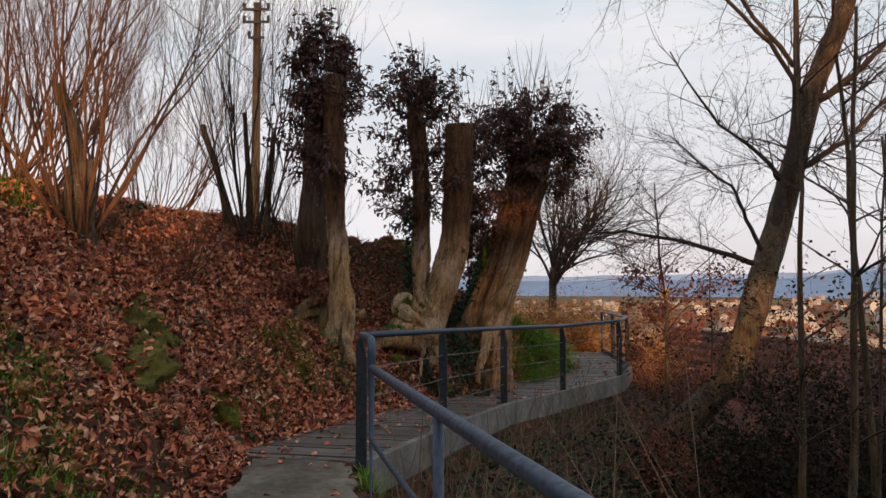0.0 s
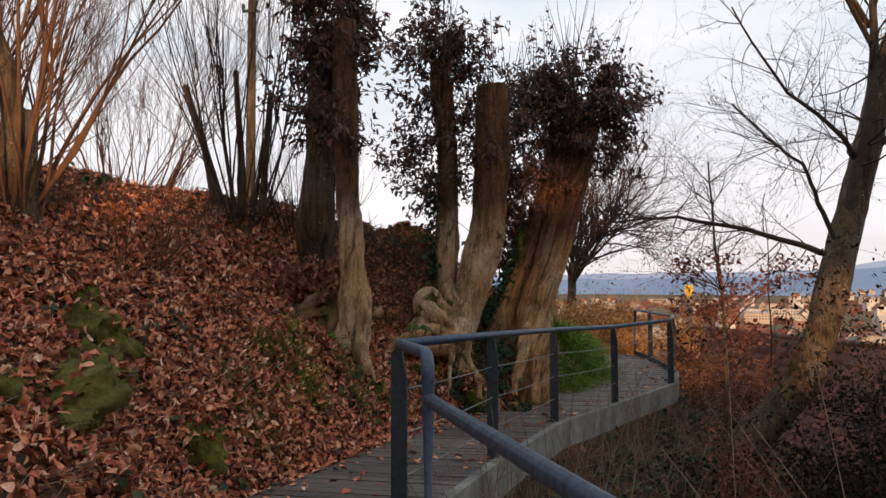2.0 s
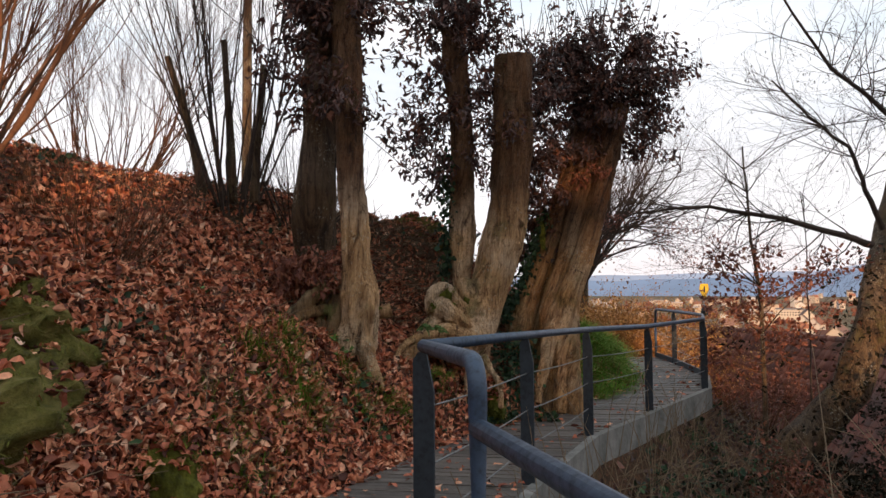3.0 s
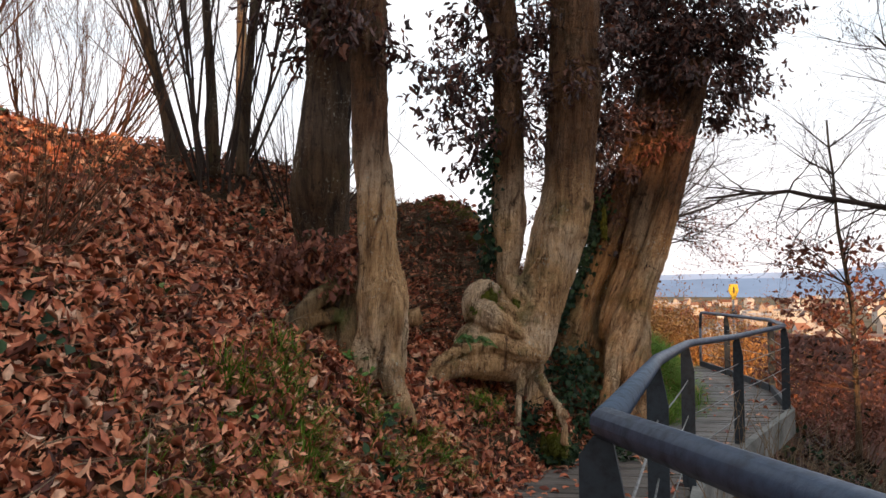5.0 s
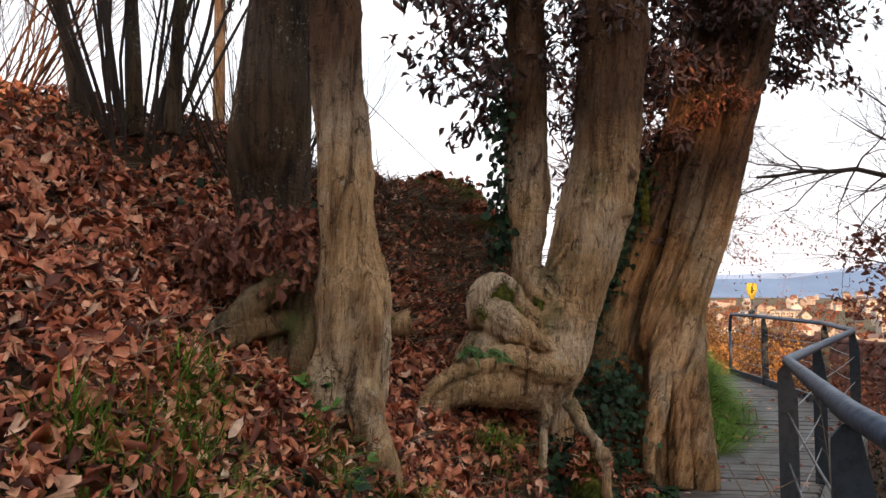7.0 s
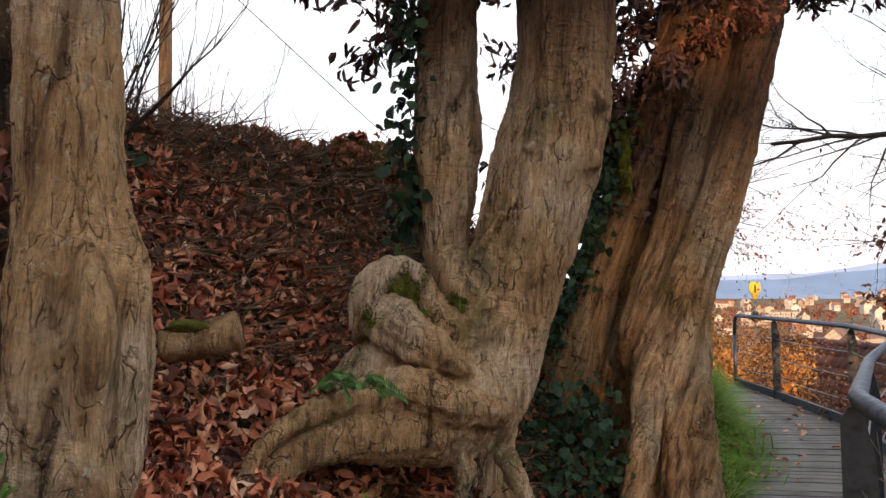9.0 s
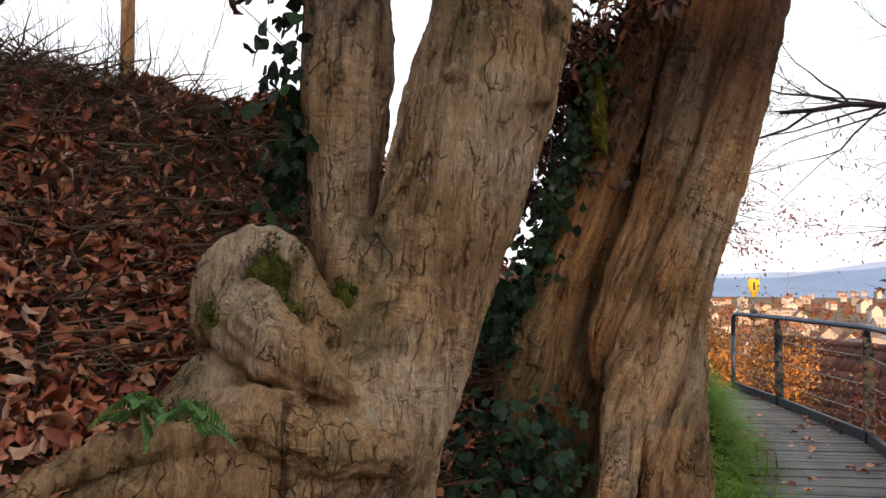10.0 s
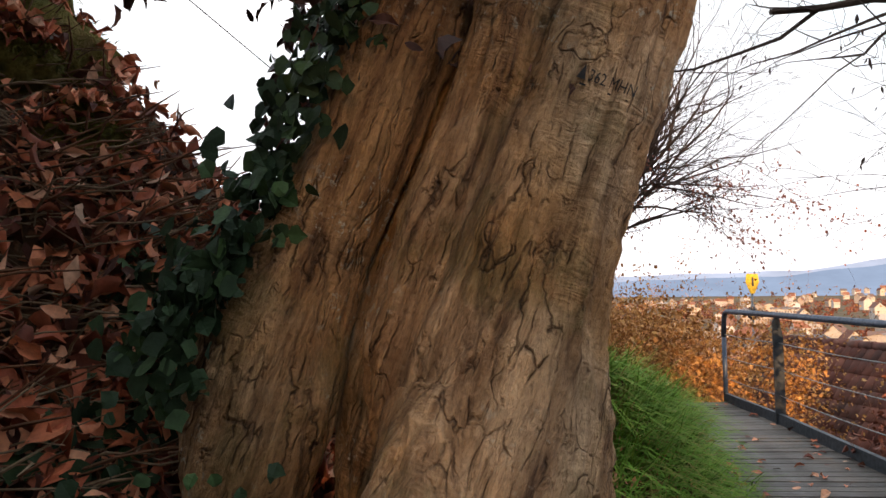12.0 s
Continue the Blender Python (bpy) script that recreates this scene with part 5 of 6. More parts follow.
head(LEAN_TREE, [(1.60, 12.9, 2.9, 0.15), (1.75, 12.9, 3.5, 0.2), (1.95, 12.9, 4.1, 0.2)], 60, rng, 0.095, 0.42, 0.1, 3, 6)
head(LEAN_TREE, [(0.62, 13.4, 1.7, 0.1), (0.68, 13.4, 2.2, 0.14), (0.74, 13.4, 2.9, 0.16)], 90, rng, 0.085, 0.28, 0.0, 3, 0)
head(LEAN_TREE, [(1.22, 12.72, 2.62, 0.04), (1.28, 12.72, 2.78, 0.04)], 5, rng, 0.06, 0.10, 0.1, 3, 0, RED_LEAF, "tuft of orange-brown leaves")


# ---- shrubs on the bank ----
def shrub(name, x, y, label, rng, n, height, r, spread, mat, level=2, kids=4, category="shrub", base=0.2, lean=(0, 0), z=None, up=0.25, leaf=None, leaf_size=0.06):
    plant = thing(name, (x, y, 0), label, category)
    z = float(ground_z(x, y)) - 0.05 if z is None else z
    tips = []
    stems_ = Acc()
    for i in range(n):
        a = Acc() if i < 40 else stems_
        an = rng.uniform(0, 2 * np.pi)
        d = unit([math.cos(an) * spread * rng.uniform(0.1, 1) + lean[0], math.sin(an) * spread * rng.uniform(0.1, 1) + lean[1], 1.0])
        b = np.array([x + math.cos(an) * base * rng.uniform(0.2, 1), y + math.sin(an) * base * rng.uniform(0.2, 1), z])
        grow(a, b, d, height * rng.uniform(0.65, 1.15), r * rng.uniform(0.6, 1.2), level, rng, kids, 0.5, up, 0.07, 0.5, (7, 5, 4, 3, 3), 0.3, tips, 7)
        if a is not stems_:
            part("stem", a, mat, plant, smooth=True)
    if stems_.v:
        tagged(part("stems", stems_, mat, plant), kind="stuff")
    if leaf is not None:
        lv = Acc()
        scatter_leaves(lv, [t[0] for t in tips], [t[1] for t in tips], rng, leaf_size, 0.55, 0.4, 0.05, 0.2, 1)
        part("leaves", lv, leaf, plant)
    return plant


rng = np.random.default_rng(31)
cop = shrub("coppice", -3.95, 8.35, "coppiced stump with many reddish-brown rods on the bank", rng, 24, 3.7, 0.022, 0.76, TWIG_RED, 3, 5, base=0.22)
a = Acc()
stem(a, [(-3.95, 8.32, 1.75, 0.20), (-3.97, 8.32, 2.1, 0.19), (-3.95, 8.35, 2.5, 0.16), (-3.93, 8.35, 2.9, 0.13)], 26, 0.04, 81, 0.3, 0.3)
stem(a, [(-3.95, 8.30, 2.7, 0.10), (-4.02, 8.28, 3.2, 0.08), (-4.20, 8.25, 3.7, 0.06)], 14, 0.05, 82, 0.2, 0.2)
part("stump", a, BARK_GREY, cop, "knotty stump", True)
shrub("thicket", -3.2, 9.0, "thicket of thin arching brown twigs", rng, 60, 0.8, 0.006, 1.3, TWIG_RED, 1, 4, base=0.45)
shrub("coppice", -2.95, 11.75, "multi-stemmed dark shrub with straight shoots on the crest", rng, 24, 3.9, 0.017, 0.55, TWIG_DARK, 3, 5, base=0.25)
for i, (sx, sy, h, lx) in enumerate(((-3.25, 11.7, 1.7, -0.45), (-2.95, 11.75, 1.9, -0.12), (-2.7, 11.7, 1.6, 0.1))):
    a = Acc()
    stem(a, [(sx, sy, 2.3, 0.055), (sx + lx * 0.4, sy, 2.3 + h * 0.5, 0.042), (sx + lx, sy, 2.3 + h, 0.035)], 14, 0.06, 84 + i, 0.2, 0.15)
    tagged(part("cut_stem", a, BARK_GREY, smooth=True), "sawn-off grey stem among the shoots of a shrub", "stump", "sawn stems")
shrub("bush", -2.3, 12.2, "tangle of dark twigs on the crest", rng, 30, 1.3, 0.010, 0.9, TWIG_DARK, 1, 5, base=0.4)
shrub("bush", -6.3, 11.5, "wide spreading leafless bush", rng, 28, 2.8, 0.018, 1.2, TWIG_RED, 3, 6, base=0.6, lean=(0.3, 0))
shrub("bush", -4.9, 13.0, "low spreading leafless bush behind the crest", rng, 36, 2.1, 0.013, 1.4, TWIG_RED, 3, 5, base=0.6, lean=(0.3, 0))
shrub("bush", -8.2, 14.5, "leafless bush with fine twigs", rng, 20, 3.6, 0.028, 1.0, TWIG_DARK, 3, 5, base=0.7)
shrub("bush", -5.6, 9.4, "leafless bush with orange-brown twigs", rng, 24, 3.2, 0.024, 0.9, TWIG_RED, 3, 5, base=0.5)
shrub("bush", -3.3, 16.5, "low far bush behind the crest", rng, 16, 1.6, 0.014, 1.1, TWIG_DARK, 3, 4, base=0.5)


# ---- utility pole and wire ----
pole = thing("utility_pole", (-5.9, 24, 0), "grey wooden utility pole with insulators", "pole")
a = Acc()
a.tube([(-5.9, 24, -4), (-5.9, 24, 4), (-5.9, 24, 10.5)], [0.15, 0.14, 0.115], 14)
part("shaft", a, BARK_GREY, pole, smooth=True)
for h in (9.35, 9.85, 10.25):
    a = Acc()
    box(a, (-5.9, 23.86, h), (0.42 if h > 9.5 else 0.25, 0.035, 0.035))
    arm = part("crossarm", a, BLADE, pole)
    for sx in (-0.38, 0.38) if h > 9.5 else (-0.22,):
        a = Acc()
        a.tube([(-5.9 + sx, 23.86, h), (-5.9 + sx, 23.86, h + 0.1), (-5.9 + sx, 23.86, h + 0.2)], [0.02, 0.06, 0.045], 8)
        part("insulator", a, BLADE, arm, smooth=True)
a = Acc()
u = np.linspace(0, 1, 14)[:, None]
a.tube(np.array([-5.85, 15.8, 7.45]) * (1 - u) + np.array([2.3, 34.2, 2.4]) * u, [0.012] * 14, 4)
tagged(part("cable", a, BLADE), "thin black overhead cable", "cable")


# ---- trees on the falling side ----
def leaning_alder():
    rng = np.random.default_rng(41)
    tree = thing("tree", (4.4, 13.7, -0.8), "tall leaning tree with catkins and dark bark", "tree")
    a = Acc()
    rows = [(3.9, 13.9, -1.7, 0.30), (4.40, 14.1, -1.0, 0.27), (4.90, 14.2, -0.55, 0.27), (5.28, 14.2, -0.14, 0.26), (5.69, 14.25, 0.85, 0.25), (6.10, 14.6, 1.75, 0.25), (6.55, 15.0, 2.65, 0.24), (6.95, 15.0, 4.1, 0.22), (7.25, 15.0, 5.3, 0.21), (7.80, 15.0, 6.55, 0.19), (8.5, 15.0, 8.5, 0.14), (8.9, 15.0, 10.0, 0.08)]
    stem(a, rows, 30, 0.05, 91, 0.16, 0.12)
    part("trunk", a, BARK_GREY, tree, "thick leaning trunk, bent at the foot", True)
    limbs = [
        ((6.15, 14.65, 1.85), [(5.6, 14.8, 2.08), (4.6, 15.0, 2.40), (3.5, 15.0, 2.60), (2.5, 14.9, 2.50)], 0.060),
        ((6.40, 14.90, 2.40), [(6.60, 14.8, 3.6), (6.82, 14.8, 5.1), (6.88, 14.8, 7.2), (6.9, 14.8, 8.5)], 0.115),
        ((6.20, 14.70, 2.0), [(5.75, 14.5, 2.75), (5.45, 14.3, 3.3), (4.9, 14.1, 3.6), (4.1, 13.9, 4.2)], 0.045),
        ((6.75, 14.9, 3.4), [(6.0, 14.5, 4.0), (5.1, 14.2, 4.5), (4.1, 13.9, 5.8)], 0.05),
        ((7.2, 15.0, 5.0), [(8.0, 14.6, 5.5), (9.0, 14.4, 6.4)], 0.09),
        ((7.2, 15.0, 5.2), [(6.2, 14.2, 6.0), (5.0, 13.6, 6.8), (3.6, 13.1, 7.2), (2.7, 12.9, 6.7)], 0.05),
        ((6.8, 15.0, 3.7), [(7.6, 14.6, 4.2), (8.6, 14.4, 5.2)], 0.08),
        ((6.86, 14.8, 5.8), [(6.0, 14.3, 6.6), (5.0, 13.8, 7.8), (4.4, 13.5, 8.8)], 0.05),
        ((7.4, 15.0, 5.6), [(7.6, 14.6, 6.6), (7.2, 14.2, 8.2)], 0.07),
    ]
    for b, pts, r in limbs:
        a, tips = Acc(), []
        pts = np.array([b, *pts])
        u = np.linspace(0, 1, 16)
        d = np.linspace(0, 1, len(pts))
        line = np.stack([np.interp(u, d, pts[:, i]) for i in range(3)], 1) + np.cumsum(rng.normal(0, 0.018, (16, 3)), 0)
        a.tube(line, np.linspace(r, r * 0.25, 16), 8)
        for j in range(30):
            i = rng.integers(3, 15)
            t = unit(line[i] - line[i - 1])
            nd = unit(t * 0.6 + rng.normal(0, 0.6, 3) + [0, -0.1, 0.15])
            grow(a, line[i], nd, rng.uniform(0.6, 1.5), r * 0.22, 2, rng, 4, 0.7, -0.02, 0.16, 0.5, (4, 4, 3, 3, 3), 0.2, tips, 5)
        limb = part("limb", a, TWIG_DARK, tree)
        lv = Acc()
        k = rng.permutation(len(tips))[: int(len(tips) * 0.18)]
        scatter_leaves(lv, [tips[i][0] for i in k], [tips[i][1] for i in k], rng, 0.045, 0.28, 1.8, 0.02, 0.1, 1)
        tagged(part("catkins", lv, TWIG_DARK, limb, "small hanging dark catkins"), kind="stuff")


leaning_alder()


def sapling(x, y, height, r, rng, label, lean=(0, 0), mat=BARK_GREY, kids=12, twig=0.9, z=None, cat="tree"):
    tree = thing("sapling", (x, y, 0), label, cat, "slender saplings")
    z = float(ground_z(x, y)) - 0.1 if z is None else z
    u = np.linspace(0, 1, 14)
    wob = np.cumsum(rng.normal(0, 0.012, (14, 2)), 0)
    line = np.column_stack([x + lean[0] * height * u ** 1.3 + wob[:, 0], y + lean[1] * height * u ** 1.3 + wob[:, 1], z + height * u])
    a = Acc()
    a.tube(line, np.linspace(r, r * 0.3, 14), 9)
    part("trunk", a, mat, tree, smooth=True)
    a, tips = Acc(), []
    for i in range(kids):
        j = rng.integers(4, 13)
        an = rng.uniform(0, 2 * np.pi)
        grow(a, line[j], unit([math.cos(an), math.sin(an), 0.7]), twig * rng.uniform(0.5, 1.3), r * 0.3, 2, rng, 4, 0.6, 0.08, 0.12, 0.55, (4, 4, 3, 3, 3), 0.25, tips, 5)
    tagged(part("twigs", a, TWIG_DARK, tree), kind="stuff")
    return tree, tips


rng = np.random.default_rng(43)
for sx, sy, h, r, lx in ((3.25, 7.0, 6.0, 0.043, 0.02), (3.66, 7.0, 6.5, 0.050, 0.03), (4.35, 7.6, 6.5, 0.055, -0.06), (4.05, 7.3, 5.5, 0.03, 0.04), (4.9, 8.2, 6.0, 0.05, -0.02)):
    sapling(sx, sy, h, r, rng, "slender grey sapling on the slope", (lx, 0), kids=9, twig=1.0)
red, tips = sapling(4.28, 14.75, 4.8, 0.045, rng, "young beech with red-brown withered leaves", (-0.02, 0.08), BARK_GREY, 22, 1.1)
lv = Acc()
low = [t for t in tips if t[0][2] < 1.9 and t[0][0] > 3.55]
scatter_leaves(lv, [t[0] for t in low], [t[1] for t in low], rng, 0.075, 0.5, 0.2, 0.06, 0.2, 2)
a, tips2 = Acc(), []
for i in range(22):
    an = rng.uniform(0, 2 * np.pi)
    grow(a, (4.27, 14.8, rng.uniform(-0.2, 1.4)), unit([math.cos(an), math.sin(an), 0.35]), rng.uniform(0.5, 1.0), 0.010, 2, rng, 4, 0.6, 0.02, 0.12, 0.55, (4, 4, 3, 3, 3), 0.25, tips2, 5)
part("low_branches", a, TWIG_RED, red)
tips2 = [t for t in tips2 if t[0][0] > 3.45]
scatter_leaves(lv, [t[0] for t in tips2], [t[1] for t in tips2], rng, 0.075, 0.5, 0.2, 0.05, 0.2, 1)
part("leaves", lv, RED_LEAF, red, "red-brown withered leaves")
sapling(5.6, 16.0, 4.5, 0.02, rng, "thin bare sapling beside the roof", (-0.03, 0.0), TWIG_DARK, 12, 0.9)


def dark_bush(x, y, w, h, rng, label, n=70, leaf=DRY_LEAF, mat=TWIG_DARK, dense=2, size=0.075, z=None):
    plant = thing("bush", (x, y, 0), label, "bush", "bushes on the slope")
    z = float(ground_z(x, y)) - 0.1 if z is None else z
    a, tips = Acc(), []
    for i in range(n):
        an = rng.uniform(0, 2 * np.pi)
        rr = w * math.sqrt(rng.uniform(0, 1)) * 0.55
        b = np.array([x + math.cos(an) * rr, y + math.sin(an) * rr, 0])
        b[2] = float(ground_z(b[0], b[1])) if z > -4 else z
        grow(a, b, unit([math.cos(an) * 0.45, math.sin(an) * 0.45, 1]), h * rng.uniform(0.5, 1.1), 0.012, 2, rng, 4, 0.7, 0.08, 0.14, 0.5, (4, 4, 3, 3, 3), 0.15, tips, 5)
    tagged(part("branches", a, mat, plant), kind="stuff")
    lv = Acc()
    scatter_leaves(lv, [t[0] for t in tips], [t[1] for t in tips], rng, size, 0.5, 0.4, 0.04, 0.25, dense)
    part("leaves", lv, leaf, plant)


rng = np.random.default_rng(47)
dark_bush(6.3, 12.0, 1.8, 2.6, rng, "dark dense bush on the slope", 55, SHADE_LEAF, dense=3, size=0.065)
dark_bush(8.0, 12.6, 1.9, 3.3, rng, "dark tall bush on the slope", 45, SHADE_LEAF, dense=3, size=0.065)
dark_bush(5.3, 9.4, 1.6, 2.1, rng, "low dark bush on the slope", 45, SHADE_LEAF, dense=3, size=0.065)
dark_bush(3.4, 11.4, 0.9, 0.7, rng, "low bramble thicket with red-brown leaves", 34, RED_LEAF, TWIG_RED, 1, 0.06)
dark_bush(6.8, 9.4, 1.8, 3.0, rng, "dark bush among the saplings", 45, SHADE_LEAF, dense=3, size=0.065)
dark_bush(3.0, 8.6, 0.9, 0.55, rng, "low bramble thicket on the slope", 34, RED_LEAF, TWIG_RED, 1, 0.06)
dark_bush(4.7, 10.2, 1.4, 1.6, rng, "low dark bush among brambles on the slope", 42, SHADE_LEAF, dense=3, size=0.065)
dark_bush(3.9, 8.0, 1.1, 0.9, rng, "low dark undergrowth at the foot of the saplings", 40, SHADE_LEAF, dense=3, size=0.065)
dark_bush(5.0, 16.6, 1.1, 1.0, rng, "bramble thicket with orange-brown leaves", 40, RED_LEAF, TWIG_RED, 1, 0.06)


# leafless tree behind the old trunks, beyond the boardwalk
def spreading_tree(x, y, fork, rng, label):
    tree = thing("tree", (x, y, 0), label, "tree")
    z = float(ground_z(x, y)) - 0.1
    a = Acc()
    stem(a, [(x - 0.1, y, z, 0.20), (x, y, (z + fork) / 2, 0.15), (x + 0.08, y, fork, 0.13)], 16, 0.12, 95, 0.15, 0.12)
    part("trunk", a, BARK_GREY, tree, smooth=True)
    tips = []
    for i in range(17):
        an = 2 * np.pi * i / 17 + rng.uniform(-0.2, 0.2)
        tilt = rng.uniform(0.1, 0.85)
        a = Acc()
        grow(a, (x + 0.08, y, fork - rng.uniform(0.0, 1.2)), unit([math.cos(an) * tilt + 0.30, math.sin(an) * tilt, 1.0]), rng.uniform(3.2, 4.9), 0.055, 3, rng, 9, 0.75, 0.0, 0.12, 0.5, (6, 5, 4, 3, 3), 0.12, tips, 6)
        part("limb", a, TWIG_DARK, tree)
    low = [t for t in tips if t[0][2] < 3.4]
    lv = Acc()
    k = rng.permutation(len(low))[:2200]
    scatter_leaves(lv, [low[i][0] for i in k], [low[i][1] for i in k], rng, 0.07, 0.5, 0.5, 0.04, 0.2, 1)
    tagged(part("leaves", lv, RED_LEAF, tree, "few withered red-brown leaves"), kind="stuff")


rng = np.random.default_rng(53)
spreading_tree(3.8, 27.0, 2.2, rng, "leafless tree with fine spreading twigs beyond the boardwalk")


# ---- sunlit thicket beyond the end of the boardwalk ----
def gold_thicket():
    rng = np.random.default_rng(59)
    spots = [(2.5, 24), (4.2, 23.5), (5.6, 25.5), (3.6, 27.5), (1.0, 26.5), (6.4, 29), (2.0, 30), (5.2, 32), (8.0, 36), (-0.5, 29), (9.5, 42), (4.0, 38), (0.5, 36), (12.5, 46), (7.0, 48), (3.2, 22.3), (3.3, 25.4), (2.5, 21.5), (3.7, 23.2), (4.8, 22.6), (1.6, 22.6)]
    for sx, sy in spots:
        plant = thing("bush", (sx, sy, 0), "sunlit bush with golden orange autumn leaves", "bush", "golden bushes")
        z = float(ground_z(sx, sy)) - 0.1
        a, tips = Acc(), []
        h = max(1.2, (0.55 - z + rng.uniform(-0.35, 0.2) - 0.022 * (sy - 20)) * 0.86)
        for i in range(14):
            an = rng.uniform(0, 2 * np.pi)
            b = (sx + math.cos(an) * 0.7, sy + math.sin(an) * 0.7, z)
            grow(a, b, unit([math.cos(an) * 0.4, math.sin(an) * 0.4, 1]), h * rng.uniform(0.6, 0.95), 0.018, 2, rng, 5, 0.65, 0.1, 0.12, 0.5, (4, 4, 3, 3, 3), 0.15, tips, 5)
        tagged(part("branches", a, TWIG_RED, plant), kind="stuff")
        lv = Acc()
        scatter_leaves(lv, [t[0] for t in tips], [t[1] for t in tips], rng, 0.06, 0.6, 0.3, 0.13, 0.2, 6)
        part("leaves", lv, GOLD_LEAF, plant)


gold_thicket()


# ---- trodden path before the deck ----
def trodden_path():
    a = Acc()
    ys = np.linspace(-6, 6.72, 90)
    us = np.linspace(0, 1, 16)
    lx = np.interp(ys, LEFT[:, 1], LEFT[:, 0]) + 0.10 + 0.07 * lumps(ys, ys * 1.7, 0.5)
    rx = np.interp(ys, RIGHT[:, 1], RIGHT[:, 0]) - 0.12 + 0.06 * lumps(ys * 1.3, ys, 0.4)
    X = lx[:, None] + (rx - lx)[:, None] * us[None, :]
    Y = np.repeat(ys[:, None], 16, 1)
    Z = ground_z(X, Y) + 0.012 + 0.014 * lumps(X, Y, 0.3) + 0.02 * np.sin(np.pi * us)[None, :] + np.clip((Y - 5.5) / 1.1, 0, 1) * 0.055
    i, j = np.meshgrid(np.arange(15), np.arange(89))
    q = (j * 16 + i).ravel()
    a.add(np.stack([X, Y, Z], -1), np.stack([q, q + 1, q + 17, q + 16], 1))
    m = mottled("trodden_gravel", [(0.28, (0.055, 0.042, 0.032)), (0.48, (0.13, 0.105, 0.082)), (0.62, (0.20, 0.17, 0.14)), (0.75, (0.29, 0.26, 0.22))], 2.2, 0.9, 0.8, 0.02)
    tagged(part("path", a, m, smooth=True), "trodden pale gravel path with leaves", "path", kind="structure")


trodden_path()


# ---- writing on the leaning trunk ----
INK = material("black_ink", (0.012, 0.010, 0.010), 0.8)[0]


def trunk_writing():
    curve = bpy.data.curves.new("mark", "FONT")
    curve.body = "362 MHN"
    curve.size = 0.055
    curve.resolution_u = 2
    tmp = new("mark_source", curve)
    bpy.context.view_layer.update()
    dg = bpy.context.evaluated_depsgraph_get()
    me = bpy.data.meshes.new_from_object(tmp.evaluated_get(dg))
    bpy.data.objects.remove(tmp)
    bm = bmesh.new()
    bm.from_mesh(me)
    for x0, x1, y0, y1, tri in ((-0.055, -0.008, -0.002, 0.048, True), (-0.03, 0.20, -0.020, -0.014, False)):
        v = [bm.verts.new(p) for p in (((x0, y0, 0), (x1, y0, 0), ((x0 + x1) / 2, y1, 0)) if tri else ((x0, y0, 0), (x1, y0, 0), (x1, y1, 0), (x0, y1, 0)))]
        bm.faces.new(v)
    ca, sa = math.cos(radians(-22)), math.sin(radians(-22))
    for v in bm.verts:
        x, z = v.co.x * 0.42, v.co.y * 0.62
        X, Z = 1.085 + x * ca - z * sa, 1.525 + x * sa + z * ca
        eye = Vector((0.79, 11.23, 1.13))
        hit, place, normal, _, ob, _ = scene.ray_cast(dg, eye, (Vector((X, 12.66, Z)) - eye).normalized())
        v.co = place + normal * 0.003 if hit else Vector((X, 12.66, Z))
    part("mark", bm, INK, LEAN_TREE, "hand-written black height mark 362 with a triangle")


trunk_writing()


# ---- house roof below the path ----
def tile_material():
    m, nt, b = material("old_red_tiles", (0.2, 0.07, 0.05), 0.8, 0, 0.25)
    v = coords(nt, kind="Generated")
    geo = nt.nodes.new("ShaderNodeNewGeometry")
    n = noise_tex(nt, geo.outputs["Position"], 1.3, 5)
    rnd = mix(nt, 0.5, each(nt), geo.outputs["Random Per Island"])
    c = ramp(nt, rnd, [(0.1, (0.085, 0.038, 0.032)), (0.5, (0.17, 0.062, 0.045)), (0.9, (0.27, 0.11, 0.075))])
    c = mix(nt, ramp(nt, n, [(0.45, (0, 0, 0)), (0.65, (0.65, 0.65, 0.65))]), c, (0.05, 0.045, 0.042))
    nt.links.new(c, b.inputs["Base Color"])
    bump(nt, b, noise_tex(nt, geo.outputs["Position"], 60, 4), 0.4, 0.006)
    return m


TILE = tile_material()
PLASTER = mottled("cream_plaster", [(0.3, (0.42, 0.36, 0.28)), (0.7, (0.60, 0.53, 0.43))], 2)


